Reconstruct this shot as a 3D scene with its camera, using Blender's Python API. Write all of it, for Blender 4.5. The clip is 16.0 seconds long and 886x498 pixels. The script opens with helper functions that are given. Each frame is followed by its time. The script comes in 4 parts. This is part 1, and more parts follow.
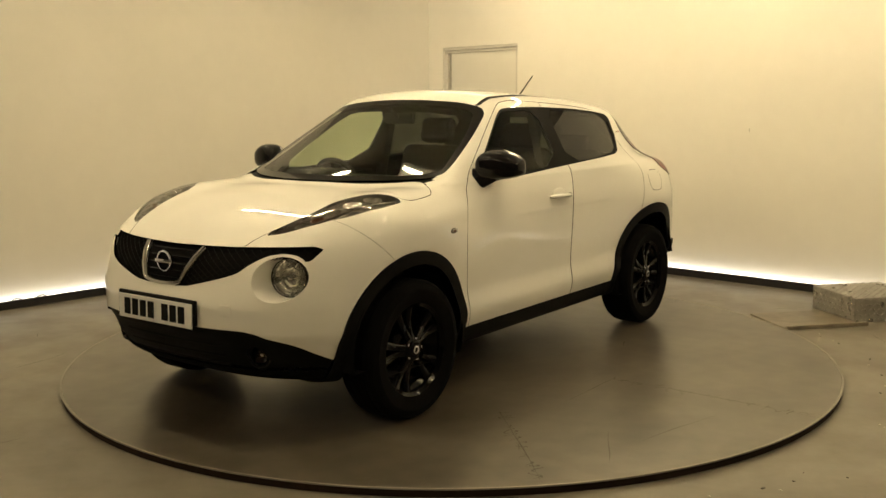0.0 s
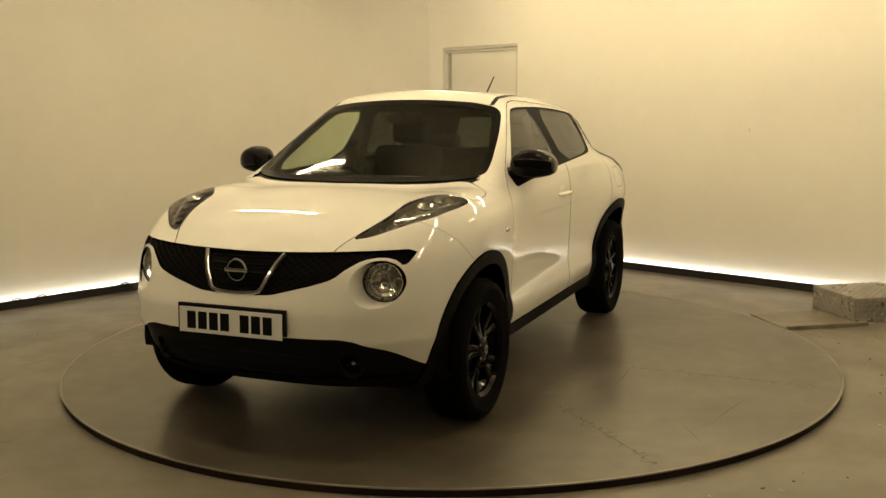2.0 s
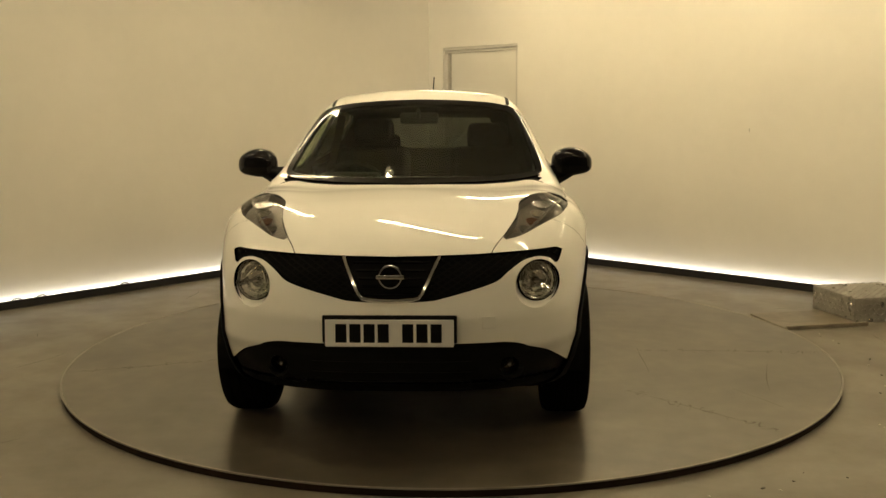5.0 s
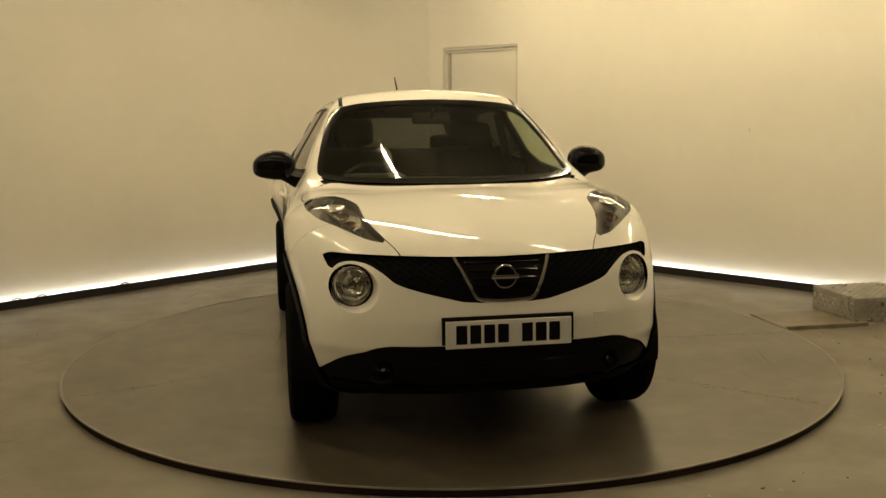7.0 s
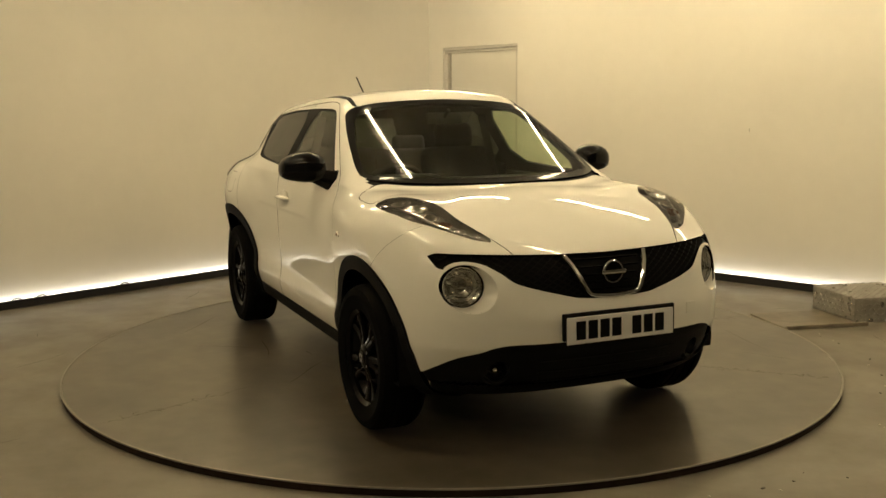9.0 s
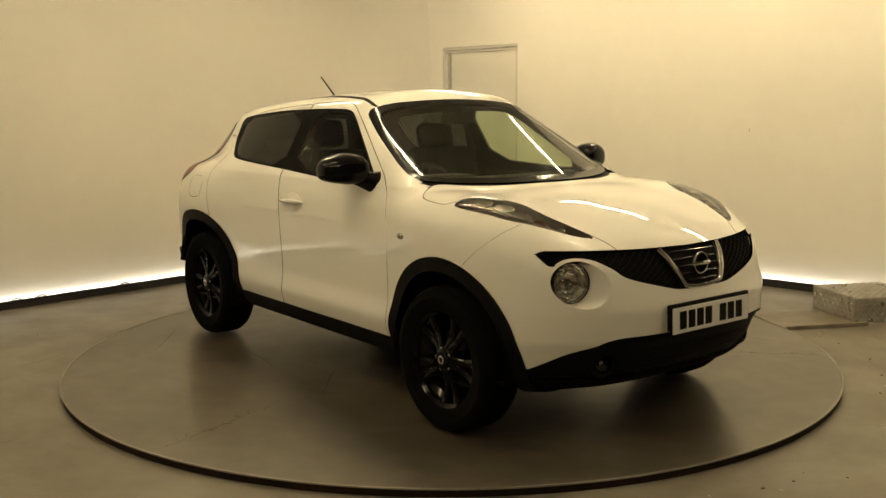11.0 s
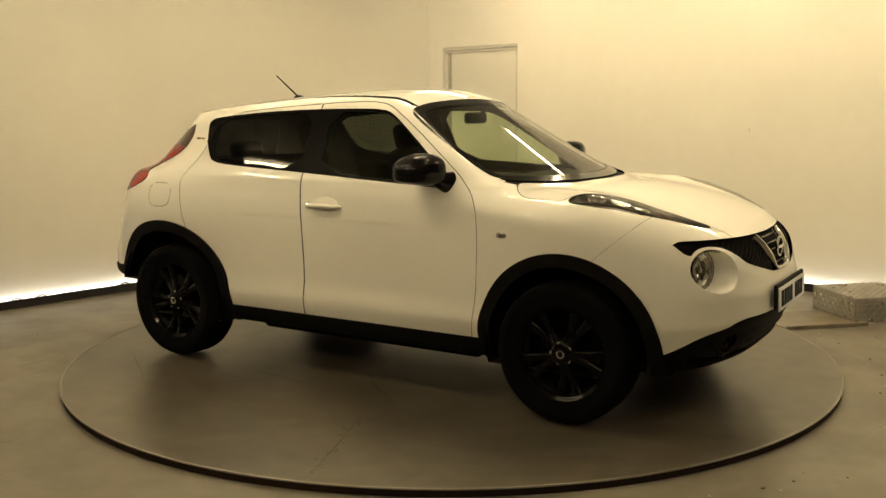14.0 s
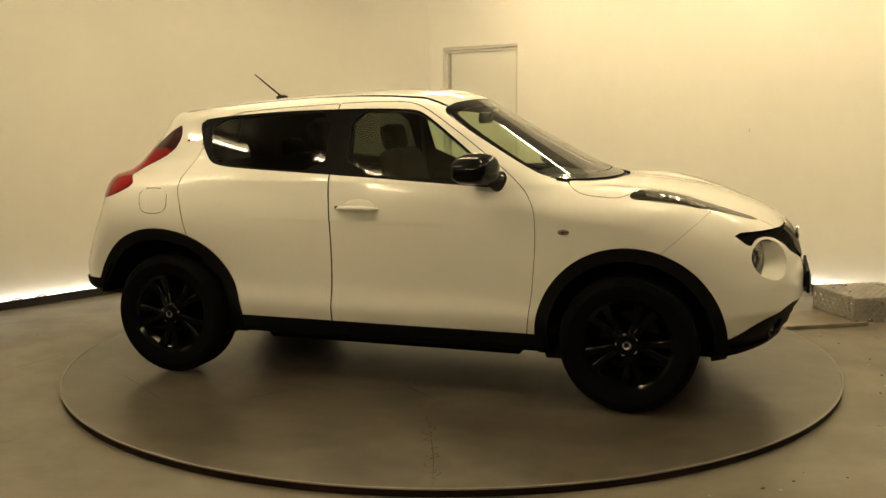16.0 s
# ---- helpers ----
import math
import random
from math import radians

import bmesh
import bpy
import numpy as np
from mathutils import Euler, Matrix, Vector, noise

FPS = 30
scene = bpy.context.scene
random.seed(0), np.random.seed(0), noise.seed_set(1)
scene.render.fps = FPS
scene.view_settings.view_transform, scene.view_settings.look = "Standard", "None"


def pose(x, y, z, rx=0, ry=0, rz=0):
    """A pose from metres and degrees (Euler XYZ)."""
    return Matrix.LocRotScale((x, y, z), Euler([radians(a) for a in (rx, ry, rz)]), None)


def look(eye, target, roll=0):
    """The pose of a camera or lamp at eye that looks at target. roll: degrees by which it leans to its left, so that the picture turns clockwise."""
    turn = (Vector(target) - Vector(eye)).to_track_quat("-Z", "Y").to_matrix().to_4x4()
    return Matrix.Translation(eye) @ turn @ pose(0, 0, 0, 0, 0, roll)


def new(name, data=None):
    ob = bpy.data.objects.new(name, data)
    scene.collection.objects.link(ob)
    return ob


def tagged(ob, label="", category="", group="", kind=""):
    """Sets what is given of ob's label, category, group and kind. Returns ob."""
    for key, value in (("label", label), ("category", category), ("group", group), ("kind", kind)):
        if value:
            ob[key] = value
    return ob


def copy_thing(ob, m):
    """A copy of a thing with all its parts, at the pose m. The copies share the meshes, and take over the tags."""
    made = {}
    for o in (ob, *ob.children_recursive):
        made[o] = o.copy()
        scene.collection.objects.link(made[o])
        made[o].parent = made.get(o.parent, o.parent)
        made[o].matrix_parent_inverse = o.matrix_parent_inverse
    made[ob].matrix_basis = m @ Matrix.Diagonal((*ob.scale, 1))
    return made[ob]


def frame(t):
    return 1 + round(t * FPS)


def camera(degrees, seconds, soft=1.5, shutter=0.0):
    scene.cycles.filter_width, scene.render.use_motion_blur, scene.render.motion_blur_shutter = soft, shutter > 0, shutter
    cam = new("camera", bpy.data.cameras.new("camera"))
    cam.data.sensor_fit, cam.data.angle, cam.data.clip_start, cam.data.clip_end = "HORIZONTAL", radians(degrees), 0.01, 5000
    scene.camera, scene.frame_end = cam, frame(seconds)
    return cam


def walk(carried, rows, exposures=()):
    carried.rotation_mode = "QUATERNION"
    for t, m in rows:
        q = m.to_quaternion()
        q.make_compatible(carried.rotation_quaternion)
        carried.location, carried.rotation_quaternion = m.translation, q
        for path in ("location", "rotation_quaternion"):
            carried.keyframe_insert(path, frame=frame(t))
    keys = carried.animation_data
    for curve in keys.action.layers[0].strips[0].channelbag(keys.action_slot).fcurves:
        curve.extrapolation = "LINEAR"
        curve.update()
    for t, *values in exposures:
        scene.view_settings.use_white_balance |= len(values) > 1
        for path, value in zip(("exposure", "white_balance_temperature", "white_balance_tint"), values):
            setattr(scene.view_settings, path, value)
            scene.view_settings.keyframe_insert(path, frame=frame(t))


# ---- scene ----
# ---- camera ----
cam = camera(48.9, 16.0, 1.5)
EYE = (0, -5.853, 1.478)
PAN, TILT, ROLL = -0.41, 8.41, -0.46
AIM = (EYE[0] + math.sin(radians(PAN)), EYE[1] + math.cos(radians(PAN)), EYE[2] - math.tan(radians(TILT)))
walk(cam, [(0, look(EYE, AIM, ROLL)), (16, look(EYE, AIM, ROLL))],
     [(0, -.10), (1.5, -.18), (3.5, -.32), (7, -.41), (9, -.35), (11.5, -.20), (14.5, -.08), (16, -.07)])

# ---- light ----
world = bpy.data.worlds.new("dark_outside")
scene.world = world
world.use_nodes = True
world.node_tree.nodes["Background"].inputs[0].default_value = (.02, .02, .02, 1)
world.node_tree.nodes["Background"].inputs[1].default_value = 0.3
TUBE_GLOW, TUBE_COLOR, STRIP_W = 118.0, (1, .80, .47), 2.6
# ceiling battens in four rows along the right wall: x, y, turn, length
# tubes with u above 1.9 are added, to brighten the right side
TUBES = [(.7388 * u + .674 * n, -.674 * u + .7388 * n, -42.4, 1.2) for n, u in (
    (2.15, -1.75), (2.15, .15), (2.15, 2.05), (2.15, 3.95), (-.28, -1.90), (-.28, .12), (-.28, 1.95), (-.28, 3.75),
    (-2.40, -1.68), (-2.25, .15), (-4.5, .15), (-4.5, 2.0), (-4.5, 3.9))]

# ---- materials ----
def material(name, color, rough=.5, metal=0.0, coat=0.0, grain=0.0, scale=20.0, bump=0.0, bump_scale=80.0, rough_vary=0.0, second=None, second_scale=3.0, spec=.5, detail=6.0, span=(.38, .68)):
    """A surface with colour variation at two scales, uneven gloss and fine relief."""
    m = bpy.data.materials.new(name)
    m.use_nodes = True
    nt = m.node_tree
    b = nt.nodes["Principled BSDF"]
    b.inputs["Roughness"].default_value = rough
    b.inputs["Metallic"].default_value = metal
    b.inputs["Coat Weight"].default_value = coat
    b.inputs["Coat Roughness"].default_value = .03
    b.inputs["Specular IOR Level"].default_value = spec
    b.inputs["Base Color"].default_value = (*color, 1)
    co = nt.nodes.new("ShaderNodeTexCoord")

    def noise_of(sc, detail=4.0):
        n = nt.nodes.new("ShaderNodeTexNoise")
        n.inputs["Scale"].default_value, n.inputs["Detail"].default_value = sc, detail
        nt.links.new(co.outputs["Object"], n.inputs["Vector"])
        return n.outputs["Fac"]

    def ramp(fac, lo, hi, a, c):
        r = nt.nodes.new("ShaderNodeMapRange")
        r.inputs["From Min"].default_value, r.inputs["From Max"].default_value = lo, hi
        r.inputs["To Min"].default_value, r.inputs["To Max"].default_value = a, c
        nt.links.new(fac, r.inputs["Value"])
        return r.outputs["Result"]

    if grain:
        big = noise_of(second_scale, detail)
        mix = nt.nodes.new("ShaderNodeMix")
        mix.data_type = "RGBA"
        mix.inputs["A"].default_value = (*color, 1)
        mix.inputs["B"].default_value = (*(second or [c * (1 - grain) for c in color]), 1)
        nt.links.new(ramp(big, *span, 0, 1), mix.inputs["Factor"])
        fine = nt.nodes.new("ShaderNodeMix")
        fine.data_type, fine.blend_type = "RGBA", "MULTIPLY"
        fine.inputs["Factor"].default_value = 1
        gray = nt.nodes.new("ShaderNodeCombineColor")
        v = ramp(noise_of(scale, detail + 2), .12, .88, 1 - grain * .5, 1 + grain * .3)
        for k in range(3):
            nt.links.new(v, gray.inputs[k])
        nt.links.new(mix.outputs["Result"], fine.inputs["A"])
        nt.links.new(gray.outputs["Color"], fine.inputs["B"])
        result = fine.outputs["Result"]
        nt.links.new(result, b.inputs["Base Color"])
    if rough_vary:
        nt.links.new(ramp(noise_of(second_scale * 2.3, 2.0), .2, .8, max(rough - rough_vary, .02), rough + rough_vary), b.inputs["Roughness"])
    if bump:
        bn = nt.nodes.new("ShaderNodeBump")
        bn.inputs["Strength"].default_value, bn.inputs["Distance"].default_value = bump, .002
        nt.links.new(noise_of(bump_scale, 3.0), bn.inputs["Height"])
        nt.links.new(bn.outputs["Normal"], b.inputs["Normal"])
    return m


def glass(name, tint, ior=1.5):
    """Thin sheet glass: tinted see-through with a Fresnel mirror on top."""
    m = bpy.data.materials.new(name)
    m.use_nodes = True
    nt = m.node_tree
    nt.nodes.remove(nt.nodes["Principled BSDF"])
    out = nt.nodes["Material Output"]
    see, shine, mix, lw, pw, sc = (nt.nodes.new("ShaderNode" + k) for k in ("BsdfTransparent", "BsdfGlossy", "MixShader", "LayerWeight", "Math", "Math"))
    see.inputs["Color"].default_value = (*tint, 1)
    shine.inputs["Roughness"].default_value = .02
    lw.inputs["Blend"].default_value = .5
    pw.operation, pw.inputs[1].default_value = "POWER", 5.0
    base = ((ior - 1) / (ior + 1)) ** 2
    sc.operation, sc.inputs[1].default_value, sc.inputs[2].default_value = "MULTIPLY_ADD", 1 - base, base
    nt.links.new(lw.outputs["Facing"], pw.inputs[0])
    nt.links.new(pw.outputs[0], sc.inputs[0])
    nt.links.new(sc.outputs[0], mix.inputs[0])
    nt.links.new(see.outputs[0], mix.inputs[1])
    nt.links.new(shine.outputs[0], mix.inputs[2])
    nt.links.new(mix.outputs[0], out.inputs["Surface"])
    return m


def glow(name, color, strength):
    m = material(name, color, .4)
    b = m.node_tree.nodes["Principled BSDF"]
    b.inputs["Emission Color"].default_value = (*color, 1)
    b.inputs["Emission Strength"].default_value = strength
    return m


WALL = material("painted_wall", (.80, .775, .70), .62, grain=.05, scale=9, second_scale=.8, bump=.15, bump_scale=60, rough_vary=.1)
# unseen walls: the dark colour stands in for missing light on that side
UNLIT_WALL = material("unlit_side_wall", (.075, .07, .062), .7, grain=.2, scale=9, second_scale=.8, bump=.15, bump_scale=60)
CEIL = material("painted_ceiling", (.42, .405, .375), .8, grain=.05, scale=7, second_scale=.7)
FLOOR = material("worn_painted_concrete", (.215, .193, .153), .38, grain=.34, scale=13, second=(.135, .118, .092), second_scale=1.6, bump=.12, bump_scale=40, rough_vary=.10)
DECK = material("scuffed_steel_deck_paint", (.150, .128, .096), .30, spec=1.0, grain=.85, scale=8, second=(.042, .033, .022), second_scale=1.9, rough_vary=.02, detail=3.0, span=(.22, .78))
RIM_EDGE = material("dark_rubber_edge", (.024, .014, .010), .7, spec=.1, grain=.3, scale=30)
BRIGHT_EDGE = material("worn_steel_edge", (.34, .315, .27), .42, metal=.5, grain=.25, scale=40)
PLATE_STEEL = material("worn_plate_steel", (.24, .205, .15), .42, metal=.2, grain=.4, scale=22, second_scale=4)
SKIRT = material("black_trunking", (.012, .011, .012), .5, grain=.3, scale=20)
SCUFF = material("scuff_mark", (.088, .076, .058), .5, grain=.3, scale=30)
PALE = material("pale_debris", (.62, .58, .5), .7, grain=.2, scale=60)
DOORPAINT = material("door_paint", (.74, .72, .65), .5, grain=.05, scale=8, second_scale=1.2)
DOORFRAME = material("door_frame_paint", (.60, .575, .52), .5, grain=.08, scale=12)
TREAD = material("aluminium_tread_plate", (.40, .385, .35), .32, metal=.75, grain=.22, scale=30, second_scale=5, rough_vary=.12)
PAINT = material("white_car_paint", (.865, .85, .785), .55, spec=.2, coat=1.0, grain=.02, scale=30, second_scale=1.5)
PLASTIC = material("black_textured_plastic", (.0065, .0063, .006), .6, spec=.09, grain=.3, scale=60, second_scale=6, bump=.2, bump_scale=300)
GLOSS = material("gloss_black", (.004, .004, .0045), .10, spec=.18, grain=.2, scale=30)
SATIN = material("satin_black_trim", (.0035, .0035, .0035), .4, spec=.03, grain=.2, scale=40)
DARK = material("dark_cavity", (.005, .005, .005), .9, spec=.1, grain=.2, scale=20)
RUBBER = material("tyre_rubber", (.0045, .0044, .0043), .9, spec=.05, grain=.35, scale=50, second_scale=8, bump=.2, bump_scale=200)
ALLOY = material("gloss_black_alloy", (.003, .003, .0034), .13, spec=.15, grain=.2, scale=40)
CHROME = material("chrome", (.72, .71, .69), .10, metal=1, grain=.06, scale=15)
REFLECTOR = material("lamp_reflector", (.88, .87, .84), .14, metal=1, grain=.3, scale=30, second_scale=18)
LAMP_DARK = material("lamp_housing", (.17, .155, .135), .34, metal=.5, grain=.35, scale=30)
AMBER = material("amber_bulb", (.11, .045, .018), .3)
RED = material("red_lamp_lens", (.27, .004, .005), .16, spec=.35, coat=.25, grain=.25, scale=12, second_scale=6)
SMOKED = material("smoked_red_lens", (.045, .006, .006), .14, spec=.3, coat=.25, grain=.25, scale=12, second_scale=6)
TRIM = material("cabin_trim", (.011, .011, .0105), .6, spec=.15, grain=.3, scale=60, bump=.2, bump_scale=200)
FABRIC = material("seat_fabric", (.008, .008, .008), .85, spec=.08, grain=.35, scale=90, second_scale=10, bump=.3, bump_scale=400)
PLATE = material("plate_white", (.72, .72, .70), .3, grain=.05, scale=12)
INK = material("plate_black", (.004, .004, .004), .6, spec=.1)
SCREEN = glass("windscreen_glass", (.80, .85, .70), 1.5)
CLEAR = glass("clear_lens", (.93, .93, .91), 1.45)
TINT = glass("side_glass", (.68, .76, .62), 1.36)
PRIVACY = glass("privacy_glass", (.085, .09, .08), 1.38)
TUBE = glow("fluorescent_tube", TUBE_COLOR, TUBE_GLOW)

# ---- helpers for meshes ----
def part(name, bm, mat, parent=None, label="", smooth=False, m=None):
    """One mesh object of a bmesh, under a thing or a part."""
    me = bpy.data.meshes.new(name)
    bmesh.ops.recalc_face_normals(bm, faces=bm.faces)
    bm.to_mesh(me)
    bm.free()
    me.materials.append(mat)
    if smooth:
        for f in me.polygons:
            f.use_smooth = True
        me.set_sharp_from_angle(angle=radians(38))
    ob = new(name, me)
    if m is not None:
        ob.matrix_basis = m
    if parent:
        ob.parent = parent
    if label:
        ob["label"] = label
    return ob


def rbox(sx, sy, sz, r=.01, seg=2, m=Matrix(), bm=None):
    """A box with rounded edges."""
    one = bmesh.new()
    bmesh.ops.create_cube(one, size=1)
    for v in one.verts:
        v.co = Vector((v.co.x * sx, v.co.y * sy, v.co.z * sz))
    if r > 0:
        bmesh.ops.bevel(one, geom=one.edges[:], offset=min(r, .49 * min(sx, sy, sz)), segments=seg, profile=.5, affect="EDGES")
    bmesh.ops.transform(one, matrix=m, verts=one.verts)
    if bm is None:
        return one
    me = bpy.data.meshes.new("tmp")
    one.to_mesh(me)
    one.free()
    bm.from_mesh(me)
    bpy.data.meshes.remove(me)
    return bm


def lathe(profile, seg=48, bm=None, m=Matrix()):
    """A turned form round the y axis from (radius, y) pairs."""
    bm = bm or bmesh.new()
    rings = []
    for r, y in profile:
        rings.append([bm.verts.new(m @ Vector((r * math.cos(2 * math.pi * k / seg), y, r * math.sin(2 * math.pi * k / seg)))) for k in range(seg)])
    for a, b in zip(rings, rings[1:]):
        for k in range(seg):
            bm.faces.new((a[k], a[(k + 1) % seg], b[(k + 1) % seg], b[k]))
    return bm


def tube(points, r, seg=8, bm=None, flat=1.0):
    """A bar along a line of points."""
    bm = bm or bmesh.new()
    pts = [Vector(p) for p in points]
    rings = []
    for i, p in enumerate(pts):
        d = (pts[min(i + 1, len(pts) - 1)] - pts[max(i - 1, 0)]).normalized()
        side = d.cross(Vector((1, 0, 0)) if abs(d.x) < .8 else Vector((0, 0, 1))).normalized()
        up = d.cross(side)
        rr = r[i] if isinstance(r, (list, tuple)) else r
        rings.append([bm.verts.new(p + side * rr * math.cos(2 * math.pi * k / seg) + up * rr * flat * math.sin(2 * math.pi * k / seg)) for k in range(seg)])
    for a, b in zip(rings, rings[1:]):
        for k in range(seg):
            bm.faces.new((a[k], a[(k + 1) % seg], b[(k + 1) % seg], b[k]))
    bm.faces.new(rings[0])
    bm.faces.new(rings[-1][::-1])
    return bm


# ---- the studio room ----
FLOOR_Z, CEIL_Z = -.035, 2.78
CORNER = Vector((-.21, 4.775, 0))
RIGHT = Vector((.7388, -.674, 0))
LEFT = Vector((-.6868, -.7268, 0))
LONG = 9.0


def wall(name, a, b, inward, openings=(), mat=None, label="warm white painted studio wall"):
    """A wall of 0.2 m from a to b whose inner face lies on the line ab; openings: (from, to, top)."""
    u = (b - a).normalized()
    n = -inward
    bm = bmesh.new()
    edges = [(0, (b - a).length, FLOOR_Z, CEIL_Z)]
    if openings:
        s, e, top = openings[0]
        edges = [(0, s, FLOOR_Z, CEIL_Z), (e, (b - a).length, FLOOR_Z, CEIL_Z), (s, e, top, CEIL_Z)]
    for s, e, z0, z1 in edges:
        c = a + u * (s + e) / 2 + n * .1
        rbox(e - s, .2, z1 - z0, 0, 1, pose(c.x, c.y, (z0 + z1) / 2, 0, 0, math.degrees(math.atan2(u.y, u.x))), bm)
    return tagged(part(name, bm, mat or WALL), label, "wall", kind="structure")


IN_R = Vector((-.674, -.7388, 0))
IN_L = Vector((.7268, -.6868, 0))
FAR_R, FAR_L = CORNER + RIGHT * LONG, CORNER + LEFT * LONG
FAR_C = CORNER + RIGHT * LONG + LEFT * LONG
DOOR_S, DOOR_E, DOOR_TOP = .205, 1.207, 2.075
wall("wall_right", CORNER, FAR_R, IN_R, [(DOOR_S, DOOR_E, DOOR_TOP)])
wall("wall_left", CORNER - LEFT * .2, FAR_L, IN_L)
# added out of view to close the room, dark so little light bounces back
wall("wall_back", FAR_L, FAR_C, -IN_R, (), UNLIT_WALL, "unseen wall, coloured dark because that side is unlit")
wall("wall_side", FAR_R, FAR_C, -IN_L, (), UNLIT_WALL, "unseen wall, coloured dark because that side is unlit")
bm = bmesh.new()
mid = (CORNER + FAR_C) / 2
turn_r = math.degrees(math.atan2(RIGHT.y, RIGHT.x))
rbox(LONG + .6, LONG + .6, .1, 0, 1, pose(mid.x, mid.y, FLOOR_Z - .05, 0, 0, turn_r), bm)
tagged(part("floor", bm, FLOOR), "worn grey-brown painted concrete floor", "floor", kind="structure")
bm = rbox(LONG + .6, LONG + .6, .1, 0, 1, pose(mid.x, mid.y, CEIL_Z + .05, 0, 0, turn_r))
tagged(part("ceiling", bm, CEIL), "plain off-white ceiling", "ceiling", kind="structure")


def skirting(name, a, b, inward):
    """Black trunking that stands a little off the wall and hides a strip of light."""
    u, length = (b - a).normalized(), (b - a).length
    ang = math.degrees(math.atan2(u.y, u.x))
    bm = bmesh.new()
    c = a + u * length / 2 + inward * .040
    rbox(length, .008, .066, .002, 1, pose(c.x, c.y, FLOOR_Z + .033, 0, 0, ang), bm)
    c = a + u * length / 2 + inward * .018
    rbox(length, .036, .010, 0, 1, pose(c.x, c.y, FLOOR_Z + .006, 0, 0, ang), bm)
    base = tagged(part(name, bm, SKIRT), "black trunking that hides a light strip", "baseboard", kind="structure")
    lamp = bpy.data.lights.new("light_strip", "AREA")
    lamp.shape, lamp.size, lamp.size_y, lamp.energy, lamp.color = "RECTANGLE", length - .1, .014, STRIP_W * length, (1, .93, .82)
    ob = new("light_strip", lamp)
    c = a + u * length / 2 + inward * .016 + Vector((0, 0, FLOOR_Z + .030))
    z = (Vector((0, 0, -1)) + inward * .45).normalized()
    ob.matrix_world = Matrix.Translation(c) @ Matrix((u, z.cross(u), z)).transposed().to_4x4()
    return base


skirting("baseboard_right", CORNER + RIGHT * (DOOR_E + .05) , FAR_R - RIGHT * .08, IN_R)
skirting("baseboard_left", CORNER + LEFT * .06, FAR_L - LEFT * .08, IN_L)

# wires that poke over the trunking
for s in (3.62, 4.32, 4.51):
    p = CORNER + LEFT * s + IN_L * .040
    wire = part("cable_clip", tube([p + Vector((0, 0, FLOOR_Z + .06)), p + LEFT * .03 + Vector((0, 0, FLOOR_Z + .076)), p + LEFT * .07 + Vector((0, 0, FLOOR_Z + .074)), p + LEFT * .09 + Vector((0, 0, FLOOR_Z + .06))], .006, 6), SKIRT)
    tagged(wire, "black cable loop on top of the trunking", "cable")


def on_right(s, z, out=0.0):
    p = CORNER + RIGHT * s + IN_R * out
    return pose(p.x, p.y, z, 0, 0, turn_r)


# the door, set back in the wall, with a painted frame
door = tagged(part("door_1", rbox(DOOR_E - DOOR_S - .10, .045, DOOR_TOP - FLOOR_Z - .06, .003, 1, on_right((DOOR_S + DOOR_E) / 2 + .02, (DOOR_TOP + FLOOR_Z) / 2 - .03, -.075)), DOORPAINT),
              "closed plain off-white flush door", "door", kind="structure")
bm = rbox(DOOR_E - DOOR_S - .004, .10, .030, .003, 1, on_right((DOOR_S + DOOR_E) / 2, DOOR_TOP - .017, -.055))
rbox(DOOR_E - DOOR_S - .004, .085, .026, .003, 1, on_right((DOOR_S + DOOR_E) / 2, DOOR_TOP - .047, -.065), bm)
rbox(.050, .09, DOOR_TOP - FLOOR_Z - .062, .003, 1, on_right(DOOR_S + .028, (DOOR_TOP + FLOOR_Z) / 2 - .03, -.055), bm)
rbox(.030, .09, DOOR_TOP - FLOOR_Z - .062, .003, 1, on_right(DOOR_E - .018, (DOOR_TOP + FLOOR_Z) / 2 - .03, -.055), bm)
part("door_frame", bm, DOORFRAME, door, "painted timber door frame")
# a small mark on the wall
tagged(part("wall_mark", rbox(.008, .006, .03, .002, 1, on_right(3.66, 1.25, .003)), DOORFRAME), "small dark chip in the wall paint", "mark")


# ceiling battens
def ceiling_batten(x, y, ang, length):
    base = tagged(new("ceiling_light"), "white fluorescent batten on the ceiling", "ceiling light", "battens on the ceiling")
    base.matrix_world = pose(x, y, CEIL_Z, 0, 0, ang)
    part("housing", rbox(length + .1, .12, .05, .006, 2, pose(0, 0, -.025)), CEIL, base)
    for s in (-1, 1):
        part("end_cap", rbox(.03, .10, .045, .006, 2, pose(s * (length / 2 + .025), 0, -.072)), CEIL, base)
    part("tube", lathe([(.001, -length / 2), (.015, -length / 2), (.015, length / 2), (.001, length / 2)], 12, None, pose(0, 0, -.078, 0, 0, 90)), TUBE, base, "glowing fluorescent tube", True)


for x, y, ang, length in TUBES:
    ceiling_batten(x, y, ang, length)

# ---- the turntable ----
DISC_R = 2.246
table = tagged(new("turntable"), "round raised steel car turntable with scuffed deck", "turntable")
bm = lathe([(.001, 0), (1.0, 0), (DISC_R - .012, 0)], 160, None, pose(0, 0, 0, 90))
part("deck", bm, DECK, table, "scuffed grey-brown deck")
part("lip", lathe([(DISC_R - .012, 0), (DISC_R - .009, .0035), (DISC_R, .0025), (DISC_R, -.004)], 192, None, pose(0, 0, 0, 90)), BRIGHT_EDGE, table, "worn bright steel lip", True)
